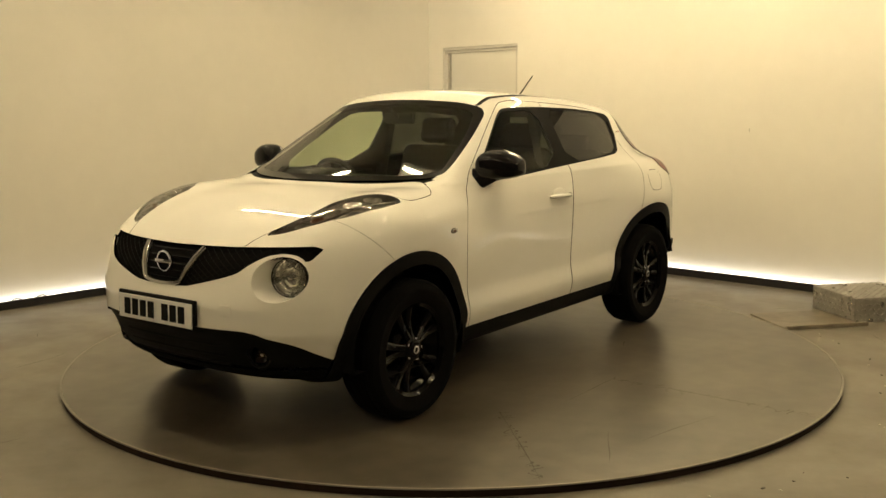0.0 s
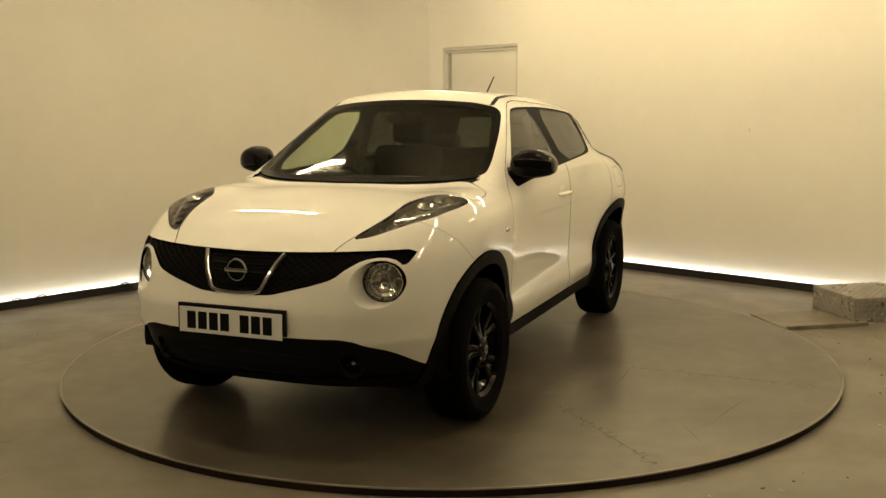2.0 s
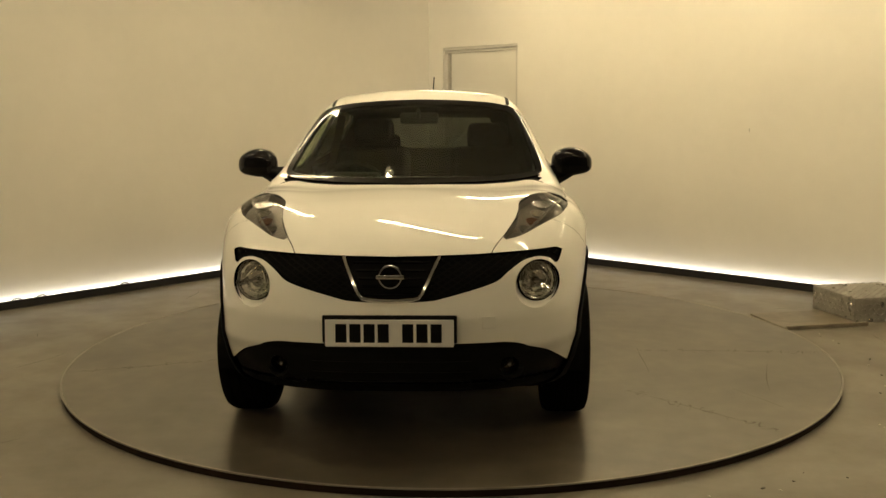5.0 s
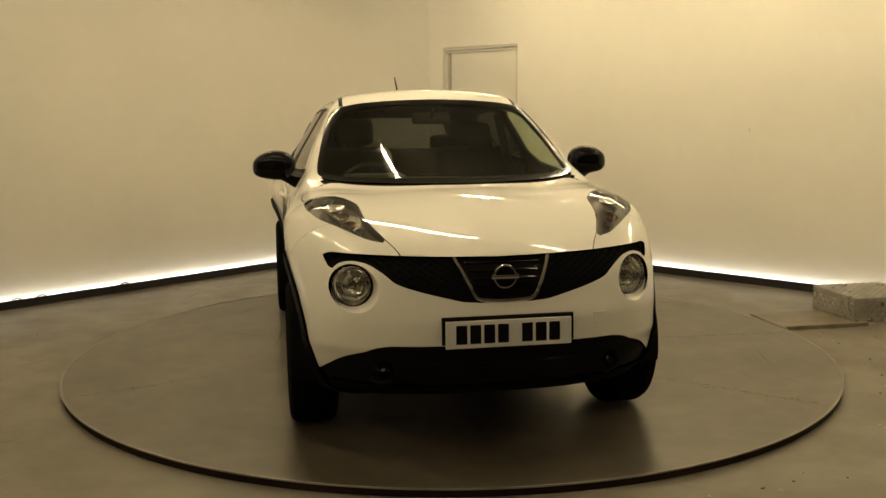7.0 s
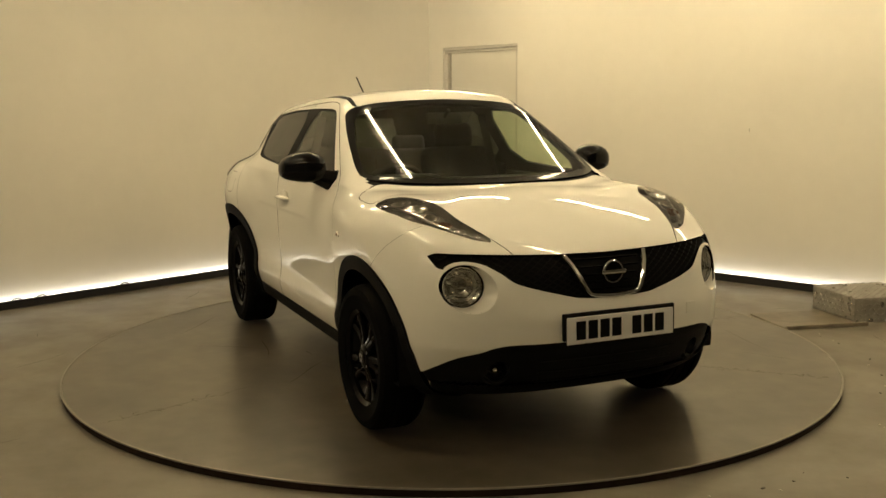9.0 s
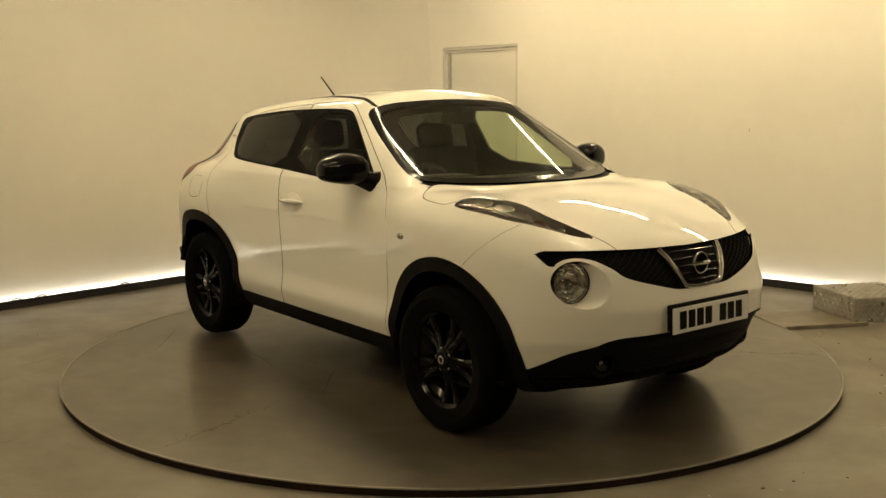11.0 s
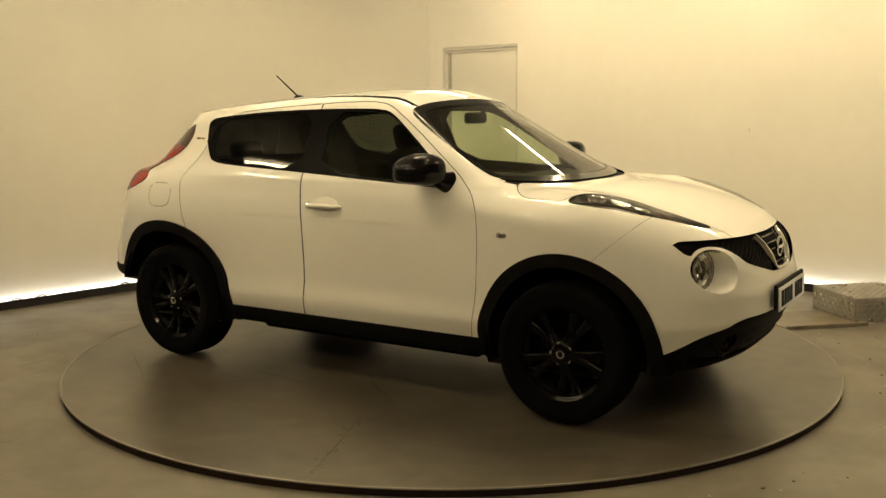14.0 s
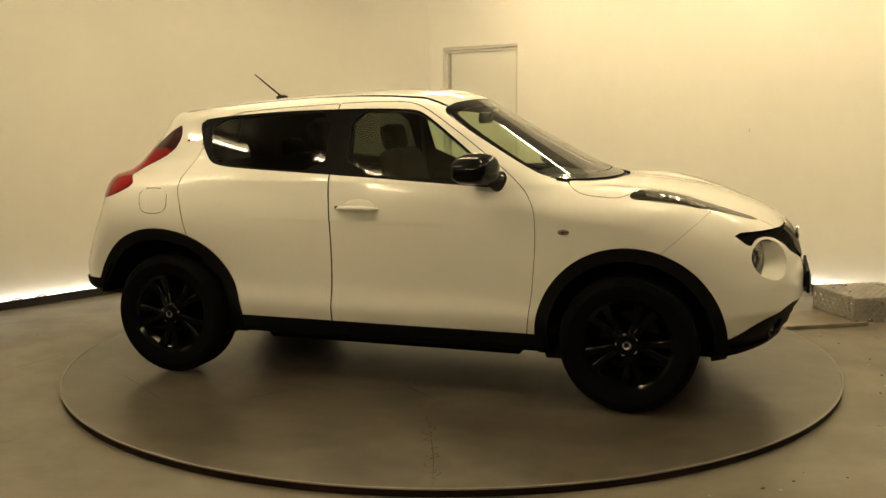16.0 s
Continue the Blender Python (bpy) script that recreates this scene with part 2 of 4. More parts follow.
part("edge_band", lathe([(DISC_R, -.004), (DISC_R - .006, -.006), (DISC_R - .006, -.0348), (DISC_R - .05, -.0348)], 192, None, pose(0, 0, 0, 90)), RIM_EDGE, table, "dark rubber edge band", True)
rng = random.Random(5)


def streak(name, x, y, ang, length, width, mat, parent, z):
    """A thin uneven scuff on a floor."""
    bm = bmesh.new()
    n = 24
    up, dn = [], []
    ph, wob = rng.uniform(0, 6.3), rng.uniform(1.0, 2.6)
    for i in range(n + 1):
        s = i / n - .5
        w = width * (1 - (2 * s) ** 2) * (.7 + .3 * math.sin(9 * s + ph)) + .0006
        c = width * wob * math.sin(4 * s + ph)
        up.append(bm.verts.new((s * length, c + w / 2, 0)))
        dn.append(bm.verts.new((s * length, c - w / 2, 0)))
    for i in range(n):
        bm.faces.new((dn[i], dn[i + 1], up[i + 1], up[i]))
    return part(name, bm, mat, parent, m=pose(x, y, z, 0, 0, ang))


for k in range(12):
    a, r = rng.uniform(0, 360), 2.1 * math.sqrt(rng.uniform(.12, 1))
    streak("scuff", r * math.cos(radians(a)), r * math.sin(radians(a)), rng.uniform(0, 180), rng.uniform(.10, .60), rng.uniform(.003, .009), SCUFF, table, .0008 + k * .00006)

# dirt along the joints between the deck plates
for cx, cy, ang, n in ((1.22, 1.265, 43, 8), (.08, 1.69, 88, 10), (.48, -1.75, -70, 7)):
    streak("joint_line", cx, cy, ang, n * .115, .005, SCUFF, table, .0024)
    for k in range(3 * n):
        s = (k / 3 - n / 2) * .11 + rng.uniform(-.03, .03)
        x, y = cx + s * math.cos(radians(ang)) + rng.uniform(-.02, .02), cy + s * math.sin(radians(ang)) + rng.uniform(-.02, .02)
        streak("dirt_smear", x, y, ang + rng.uniform(-40, 40), rng.uniform(.02, .06), rng.uniform(.005, .018), SCUFF, table, .0025 + k * .00006)

# marks and crumbs on the floor
for k in range(30):
    a = rng.uniform(0, 360)
    r = rng.uniform(2.4, 3.9)
    x, y = r * math.cos(radians(a)), r * math.sin(radians(a))
    tagged(streak("floor_scuff", x, y, rng.uniform(0, 180), rng.uniform(.08, .5), rng.uniform(.004, .012), SCUFF, None, FLOOR_Z + .0008 + k * .00006), "dark scuff on the concrete", "scuff", "scuffs on the floor")
for k in range(40):
    a = rng.uniform(-75, 20)
    x, y = 2.42 * math.cos(radians(a)) * rng.uniform(1, 1.12), 2.42 * math.sin(radians(a)) * rng.uniform(1, 1.12)
    s = rng.uniform(.004, .011)
    tagged(part("crumb", rbox(s * 1.8, s, .004, .001, 1, pose(x, y, FLOOR_Z + .002, 0, 0, rng.uniform(0, 180))), PALE if k % 3 == 0 else SCUFF), "crumb of debris on the floor", "debris", "debris by the turntable")

# ---- the tread plate ramp and box ----
BOX_TURN = math.degrees(math.atan2(.19, .98))
box = tagged(new("drive_box"), "aluminium tread plate box beside the turntable", "equipment box")
box.matrix_world = pose(2.69, 1.27, FLOOR_Z, 0, 0, BOX_TURN)
BW, BL, BH = .55, .53, .172
part("body", rbox(BW, BL, BH, .006, 2, pose(BW / 2, -BL / 2, BH / 2)), TREAD, box)


def lugs(w, h, m, step=.031):
    """Raised crossed lozenges of tread plate over a w by h field."""
    bm = bmesh.new()
    nx, ny = int(w / step), int(h / step)
    for i in range(nx):
        for j in range(ny):
            q = m @ pose((i + .5) * w / nx, (j + .5) * h / ny, 0, 0, 0, 45 if (i + j) % 2 else -45)
            vs = [bm.verts.new(q @ Vector(p)) for p in ((-.0145, 0, 0), (0, -.0055, 0), (.0145, 0, 0), (0, .0055, 0), (-.007, 0, .004), (.007, 0, .004))]
            for f in ((0, 1, 4), (1, 5, 4), (1, 2, 5), (2, 3, 5), (3, 4, 5), (3, 0, 4)):
                bm.faces.new([vs[k] for k in f])
    return bm


tagged(part("tread_relief", lugs(BW, BL, pose(0, -BL, BH)), TREAD, box), kind="stuff")
tagged(part("tread_relief", lugs(BW, BH, pose(0, -BL, 0, 90)), TREAD, box), kind="stuff")
tagged(part("tread_relief", lugs(BL, BH, pose(0, 0, 0, 90, 0, -90)), TREAD, box), kind="stuff")
ramp = tagged(new("ramp_plate"), "low steel cover plate running under the tread box", "cover plate")
ramp.matrix_world = pose(2.20, 1.03, FLOOR_Z, 0, 0, BOX_TURN)
part("plate", rbox(.56, .47, .012, .002, 1, pose(.235, -.235, .0065)), PLATE_STEEL, ramp)
part("edge_strip", rbox(.60, .024, .026, .003, 1, pose(.27, -.475, .013)), PLATE_STEEL, ramp, "worn edge strip")
# ---- car body shape: x forward, y left, z up, origin on the ground between the axles ----
def curve(xs, ys):
    """A smooth monotone curve through a few stations."""
    xs, ys = np.array(xs, float), np.array(ys, float)
    h = np.diff(xs)
    d = np.diff(ys) / h
    m = np.concatenate([[d[0]], (d[1:] + d[:-1]) / 2, [d[-1]]])
    for i in range(1, len(xs) - 1):
        m[i] = 0 if d[i - 1] * d[i] <= 0 else 2 * d[i - 1] * d[i] / (d[i - 1] + d[i])

    def value(x):
        x = np.clip(x, xs[0], xs[-1])
        i = np.clip(np.searchsorted(xs, x) - 1, 0, len(h) - 1)
        t = (x - xs[i]) / h[i]
        return ((1 + 2 * t) * (1 - t) ** 2 * ys[i] + t * (1 - t) ** 2 * h[i] * m[i]
                + t * t * (3 - 2 * t) * ys[i + 1] + t * t * (t - 1) * h[i] * m[i + 1])
    return value


def smax(a, b, k):
    h = np.maximum(k - np.abs(a - b), 0) / k
    return np.maximum(a, b) + h * h * k / 4


def bump(x, z, cx, cz, rx, rz):
    return np.exp(-((x - cx) / rx) ** 2 - ((z - cz) / rz) ** 2)


SECTION = curve([.15, .30, .36, .43, .51, .70, .88, .98, 1.06, 1.13, 1.2],
                [.74, .775, .793, .815, .798, .808, .815, .808, .79, .755, .70])
HOOD = curve([-2.1, -1.7, -1.0, 0, .7, 1.05, 1.25, 1.45, 1.62, 1.78, 1.9, 2.0, 2.1],
             [1.03, 1.095, 1.16, 1.12, 1.09, 1.085, 1.075, 1.05, 1.01, .957, .905, .845, .75])
ROOF = curve([-1.75, -1.6, -1.3, -.96, -.5, -.1, .12, .3, .5],
             [1.425, 1.445, 1.484, 1.520, 1.553, 1.567, 1.562, 1.535, 1.48])
NOSE = curve([.18, .25, .31, .38, .44, .5, .6, .69, .785, .86, .95, 1.05],
             [-.32, -.2, -.11, -.055, -.03, 0, 0, -.02, -.045, -.085, -.17, -.3])
TAIL = curve([.2, .3, .45, .55, .7, .85, 1.0, 1.1], [-1.83, -1.92, -1.98, -2.0, -1.96, -1.90, -1.84, -1.80])


def section(z):
    return sum(SECTION(z + d) for d in (-.045, -.03, -.015, 0, .015, .03, .045)) / 7


def body_field(x, y, z):
    """Below zero inside the painted shell, above zero outside."""
    y = np.abs(y)
    side = section(z) - .02 * np.clip((x - 1.2) / .8, 0, 1) ** 2 - .05 * np.clip((-x - 1.35) / .65, 0, 1) ** 2
    side = side + .042 * bump(x, z, 1.24, .80, .42, .30) + .068 * bump(x, z, -1.36, .85, .40, .22)
    side = side + .018 * bump(x, z, 1.16, .97, .30, .09) - .010 * bump(x, z, .70, .88, .16, .20)
    side = side - .010 * bump(x, z, -.52, 1.0, .30, .12) - .012 * bump(x, z, -.74, 1.03, .15, .06)
    lower = y - side
    top = HOOD(x) - .05 * (y / .7) ** 2 * np.clip((x - .7) / .5, 0, 1) + .035 * bump(x, y, 1.32, .66, .32, .16)
    lower = smax(lower, z - top, .13)
    nose = 1.2 + .868 * np.clip(1 - (y / .885) ** 3, 1e-6, 1) ** .4545 + NOSE(z) + .016 * bump(y, z, .60, .737, .15, .125)
    lower = smax(lower, x - nose, .07)
    tail = TAIL(z) + .27 * (y / .9) ** 4
    lower = smax(lower, tail - x, .07)
    floor = .25 + .19 * np.clip((-x - 1.45) / .25, 0, 1)
    lower = smax(lower, floor - z, .05)
    cabin = .92 - z
    z = np.maximum(z, 1.085)
    cabin_side = .772 - .55 * (z - 1.1) - .12 * (z - 1.1) ** 2
    cabin_side = cabin_side - .035 * np.clip((x - .1) / .6, 0, 1) ** 2 - .055 * np.clip((-x - .6) / .9, 0, 1) ** 2 - .22 * np.clip(-x - .95, 0, .5) ** 2
    cabin = np.maximum(cabin, y - cabin_side)
    roof = ROOF(x) - .05 * (y / .55) ** 2
    cabin = smax(cabin, z - roof, .07)
    screen = 1.095 - .22 * (y / .7) ** 2.2 - (z - 1.085) * 1.86 - .10 * (z - 1.085) * (1.53 - z) * 4
    cabin = smax(cabin, (x - screen) * .46, .04)
    back = -1.87 + .62 * (z - 1.0) + (.25 + np.clip(.9 * (z - 1.1), 0, .27)) * (y / .7) ** 2.3
    cabin = smax(cabin, (back - x) * .8, .05)
    d = np.maximum(.06 - np.abs(cabin - lower), 0) / .06
    return np.minimum(cabin, lower) - d * d * .06 / 4


def cast(o, d, far=2.4):
    """Where rays from inside leave the shell."""
    lo, hi = np.zeros(len(o)), np.full(len(o), far)
    for _ in range(34):
        mid = (lo + hi) / 2
        p = o + d * mid[:, None]
        inside = body_field(p[:, 0], p[:, 1], p[:, 2]) < 0
        lo, hi = np.where(inside, mid, lo), np.where(inside, hi, mid)
    return o + d * hi[:, None]


def shell_grid(n_along, n_round):
    """Half the shell (y from 0 outwards) as a grid of points, from tail to nose and from the keel to the roof."""
    u = np.linspace(0, 1, n_along)
    lean = np.where(u < .22, -(1 - u / .22), np.where(u > .72, (u - .72) / .28, 0)) * radians(90)
    base = np.interp(u, [0, .22, .72, 1], [-1.05, -1.05, 1.12, 1.12])
    a = np.linspace(-90, 90, n_round) * math.pi / 180
    L, A = np.meshgrid(lean, a, indexing="ij")
    B = np.meshgrid(base, a, indexing="ij")[0]
    d = np.stack([np.sin(L), np.cos(L) * np.cos(A), np.cos(L) * np.sin(A)], -1).reshape(-1, 3)
    o = np.stack([B, 0 * B, 0 * B + .72], -1).reshape(-1, 3)
    return cast(o, d).reshape(n_along, n_round, 3)

# ---- cutting the shell into panels ----
def rounded(pts, times=3):
    """Corner cutting of a closed outline."""
    p = np.array(pts, float)
    for _ in range(times):
        q = np.roll(p, -1, axis=0)
        p = np.stack([.8 * p + .2 * q, .2 * p + .8 * q], 1).reshape(-1, 2)
    return p


def outline(poly, a, b):
    """Signed distance to a closed outline in the plane (a, b): below zero inside."""
    best = np.full(a.shape, 1e9)
    inside = np.zeros(a.shape, bool)
    for (ax, ay), (bx, by) in zip(poly, np.roll(poly, -1, axis=0)):
        ex, ey = bx - ax, by - ay
        t = np.clip(((a - ax) * ex + (b - ay) * ey) / (ex * ex + ey * ey + 1e-12), 0, 1)
        best = np.minimum(best, np.hypot(a - ax - t * ex, b - ay - t * ey))
        cross = (ay > b) != (by > b)
        with np.errstate(divide="ignore", invalid="ignore"):
            inside ^= cross & (a < ex * (b - ay) / (ey if ey else 1e-12) + ax)
    return np.where(inside, -best, best)


DLO = rounded([(-1.19, 1.40), (-1.02, 1.420), (-.67, 1.447), (-.2, 1.460), (.11, 1.456), (.20, 1.412), (.41, 1.265), (.675, 1.062), (.38, 1.081), (-.25, 1.116), (-.93, 1.148), (-1.04, 1.170), (-1.12, 1.26)], 2)
GLASS_F = rounded([(-.245, 1.448), (.105, 1.444), (.205, 1.396), (.31, 1.322), (.49, 1.192), (.54, 1.150), (.50, 1.092), (-.215, 1.128)], 1)
GLASS_R = rounded([(-1.10, 1.402), (-.66, 1.437), (-.365, 1.447), (-.345, 1.130), (-.94, 1.160), (-1.05, 1.205)], 1)
DOOR_F = rounded([(-.305, .20), (-.296, .352), (-.280, .71), (-.300, 1.12), (-.318, 1.30), (-.330, 1.42), (-.334, 1.465), (-.336, 1.487), (-.314, 1.489), (-.27, 1.491), (-.02, 1.500), (.130, 1.482), (.323, 1.366), (.49, 1.254), (.651, 1.14), (.752, 1.055), (.806, .965), (.813, .813), (.80, .615), (.765, .345), (.75, .22), (.2, .20)], 2)
DOOR_R = rounded([(-.305, .20), (-.296, .352), (-.280, .71), (-.300, 1.12), (-.318, 1.30), (-.330, 1.42), (-.334, 1.465), (-.336, 1.487), (-.358, 1.486), (-.40, 1.484), (-.70, 1.465), (-.96, 1.440), (-1.08, 1.375), (-1.115, 1.25), (-1.19, 1.10), (-1.19, 1.03), (-1.157, .93), (-1.12, .75), (-.80, .20), (-.6, .20)], 1)
FUEL = rounded([(-1.43, 1.035), (-1.245, 1.037), (-1.237, .90), (-1.40, .895)], 3)
HOOD_CUT = rounded([(1.15, -.3), (1.15, 0), (1.11, .3), (1.02, .50), (.925, .612), (.965, .71), (1.03, .768), (1.22, .772), (1.30, .645), (1.45, .540), (1.62, .528), (1.80, .470), (1.905, .415), (2.2, .3), (2.2, -.3)], 2)
HEADLAMP = rounded([(1.235, .768), (1.285, .655), (1.36, .585), (1.46, .532), (1.62, .532), (1.845, .445), (1.80, .530), (1.69, .625), (1.56, .722), (1.40, .765)], 2)
SCREEN_CUT = rounded([(-.4, 1.505), (0, 1.507), (.2, 1.502), (.41, 1.487), (.555, 1.455), (.62, 1.32), (.672, 1.165), (.672, 1.118), (.55, 1.102), (.3, 1.096), (-.3, 1.096)], 2)
SCREEN_IN = rounded([(-.4, 1.483), (0, 1.485), (.2, 1.480), (.39, 1.466), (.525, 1.437), (.592, 1.31), (.642, 1.165), (.645, 1.137), (.55, 1.124), (.3, 1.117), (-.3, 1.117)], 2)
GRILLE = rounded([(-.12, .857), (.30, .864), (.55, .872), (.722, .873), (.690, .802), (.655, .836), (.605, .847), (.545, .838), (.485, .802), (.44, .762), (.36, .736), (.25, .708), (.16, .686), (-.12, .680)], 1)
TAIL_LAMP = rounded([(-1.72, .965), (-1.74, 1.06), (-1.63, 1.15), (-1.325, 1.385), (-1.29, 1.31), (-1.325, 1.226), (-1.56, 1.115), (-1.475, 1.052), (-1.60, .99)], 1)
BORDER = curve([0, .45, .53, .56, .63, .67, .71, .75, .80, .9], [.518, .515, .502, .487, .458, .432, .397, .362, .345, .34])
AXLE_F, AXLE_R, HUB_Z = 1.265, -1.265, .334
ARCH_F, ARCH_R = (1.262, .347, .456), (-1.305, .347, .470)


def regions(p, only=None):
    """Where the lines of the body lie: name -> signed distance at each point."""
    x, y, z = p[:, 0], np.abs(p[:, 1]), p[:, 2]
    big = np.ones(len(x))
    side = y > .42
    r = {}
    r["arch_f"] = lambda: np.where(side, np.hypot(x - ARCH_F[0], z - ARCH_F[1]) - ARCH_F[2], big)
    r["arch_r"] = lambda: np.where(side, np.hypot(x - ARCH_R[0], z - ARCH_R[1]) - ARCH_R[2], big)
    r["hole_f"] = lambda: np.where(side, np.hypot(x - ARCH_F[0], z - ARCH_F[1]) - ARCH_F[2] + .062, big)
    r["hole_r"] = lambda: np.where(side, np.hypot(x - ARCH_R[0], z - ARCH_R[1]) - ARCH_R[2] + .062, big)
    r["dlo"] = lambda: np.where(side, outline(DLO, x, z), big)
    r["glass_f"] = lambda: np.where(side, outline(GLASS_F, x, z), big)
    r["glass_r"] = lambda: np.where(side, outline(GLASS_R, x, z), big)
    r["door_f"] = lambda: np.where(side, outline(DOOR_F, x, z), big)
    r["door_r"] = lambda: np.where(side, outline(DOOR_R, x, z), big)
    r["fuel"] = lambda: np.where(side, outline(FUEL, x, z), big)
    r["tail"] = lambda: np.where((y > .35) & (x < -1.2), outline(TAIL_LAMP, x, z), big)
    r["hood"] = lambda: np.where((z > .84) & (x > .85), outline(HOOD_CUT, x, y), big)
    r["head"] = lambda: np.where((z > .84) & (x > .85), outline(HEADLAMP, x, y), big)
    fr = (x > .2) & (x < 1.16) & (z > 1.05)
    r["screen"] = lambda: np.where(fr, outline(SCREEN_CUT, y, z), big)
    r["screen_in"] = lambda: np.where(fr, outline(SCREEN_IN, y, z), big)
    front = x > 1.5
    r["grille"] = lambda: np.where(front, outline(GRILLE, y, z), big)
    r["lamp"] = lambda: np.where(front, np.hypot(y - .603, z - .738) - .096, big)
    r["sill"] = lambda: np.where(x > 1.3, z - BORDER(y), np.where(x < -1.5, z - .505, z - .346))
    r["bumper"] = lambda: np.where((z > .3) & (x > .9), ((z - .77) * .20 - (x - 1.40) * .18) / .269, big)
    r["rear_glass"] = lambda: np.where(x < -1.15, np.maximum(np.maximum(y - .52 + .45 * (z - 1.13), z - 1.39), 1.13 - z), big)
    r["ditch"] = lambda: np.where((z > 1.40) & (x < .26) & (x > -1.35), np.abs(y - .503 + .07 * np.clip(.26 - x, 0, .8)) - .011, big)
    r["fog"] = lambda: np.where(front, np.hypot(y - .49, (z - .392)) - .042, big)
    return r[only]() if only else {k: v() for k, v in r.items()}


class Cage:
    """Half the shell as polygons that can be split along a line."""

    def __init__(self, grid):
        n, m = grid.shape[:2]
        self.p = [tuple(q) for q in grid.reshape(-1, 3)]
        self.f = [(i * m + j, (i + 1) * m + j, (i + 1) * m + j + 1, i * m + j + 1) for i in range(n - 1) for j in range(m - 1)]

    def split(self, g):
        s = np.where(np.abs(g) < 4e-4, 0, np.sign(g)).astype(int).tolist()
        g = g.tolist()
        cache, out = {}, []
        for f in self.f:
            k = [s[v] for v in f]
            if min(k) >= 0 or max(k) <= 0:
                out.append(f)
                continue
            lo, hi = [], []
            for i, v in enumerate(f):
                w = f[(i + 1) % len(f)]
                if s[v] <= 0:
                    lo.append(v)
                if s[v] >= 0:
                    hi.append(v)
                if s[v] * s[w] < 0:
                    e = (min(v, w), max(v, w))
                    if e not in cache:
                        a, b = e
                        t = g[a] / (g[a] - g[b])
                        cache[e] = len(self.p)
                        self.p.append(tuple(self.p[a][c] + t * (self.p[b][c] - self.p[a][c]) for c in range(3)))
                    lo.append(cache[e])
                    hi.append(cache[e])
            out += [tuple(q) for q in (lo, hi) if len(q) > 2]
        self.f = out


cage = Cage(shell_grid(290, 165))
GAP = .0034
for key, level in (("arch_f", 0), ("arch_r", 0), ("hole_f", 0), ("hole_r", 0), ("sill", 0), ("dlo", 0), ("glass_f", 0), ("glass_r", 0), ("door_f", 0), ("door_f", -GAP),
                   ("door_r", 0), ("door_r", -GAP), ("fuel", 0), ("fuel", -.003), ("tail", 0), ("head", 0), ("hood", 0), ("hood", -GAP), ("screen", 0), ("screen_in", 0),
                   ("grille", 0), ("lamp", 0), ("bumper", 0), ("bumper", -.0013), ("rear_glass", 0), ("fog", 0), ("ditch", 0)):
    cage.split(regions(np.array(cage.p), key) - level)
P = np.array(cage.p)


def gradient(p):
    e = .003
    g = np.stack([body_field(*(p + e * k).T) - body_field(*(p - e * k).T) for k in np.eye(3)], 1)
    g[np.abs(p[:, 1]) < 1e-6, 1] = 0
    return g / np.maximum(np.linalg.norm(g, axis=1, keepdims=True), 1e-9)


NRM = gradient(P)


def side_glass_y(x, z):
    return .772 - .55 * (z - 1.1) - .12 * (z - 1.1) ** 2 - .035 * np.clip((x - .1) / .6, 0, 1) ** 2 - .055 * np.clip((-x - .6) / .9, 0, 1) ** 2 - .22 * np.clip(-x - .95, 0, .5) ** 2


def screen_glass_x(y, z):
    return 1.095 - .22 * (y / .7) ** 2.2 - (z - 1.085) * 1.86 - .10 * (z - 1.085) * (1.53 - z) * 4


def pane_surface(p, kind):
    """Points of a pane on its own sheet, clear of the fillets round it, with its normals."""
    p, e = p.copy(), .004
    x, y, z = p.T
    if kind == "side":
        p[:, 1] = np.minimum(side_glass_y(x, z), y)
        n = np.stack([-(side_glass_y(x + e, z) - side_glass_y(x - e, z)) / (2 * e), np.ones(len(x)), -(side_glass_y(x, z + e) - side_glass_y(x, z - e)) / (2 * e)], 1)
    else:
        p[:, 0] = np.minimum(screen_glass_x(y, z), x)
        lo = np.maximum(y - e, 0)
        n = np.stack([np.ones(len(x)), -(screen_glass_x(y + e, z) - screen_glass_x(lo, z)) / (y + e - lo), -(screen_glass_x(y, z + e) - screen_glass_x(y, z - e)) / (2 * e)], 1)
        n[y < 1e-6, 1] = 0
    return p, n / np.linalg.norm(n, axis=1, keepdims=True)


MID = np.array([P[list(f)].mean(0) for f in cage.f])
G = regions(MID)


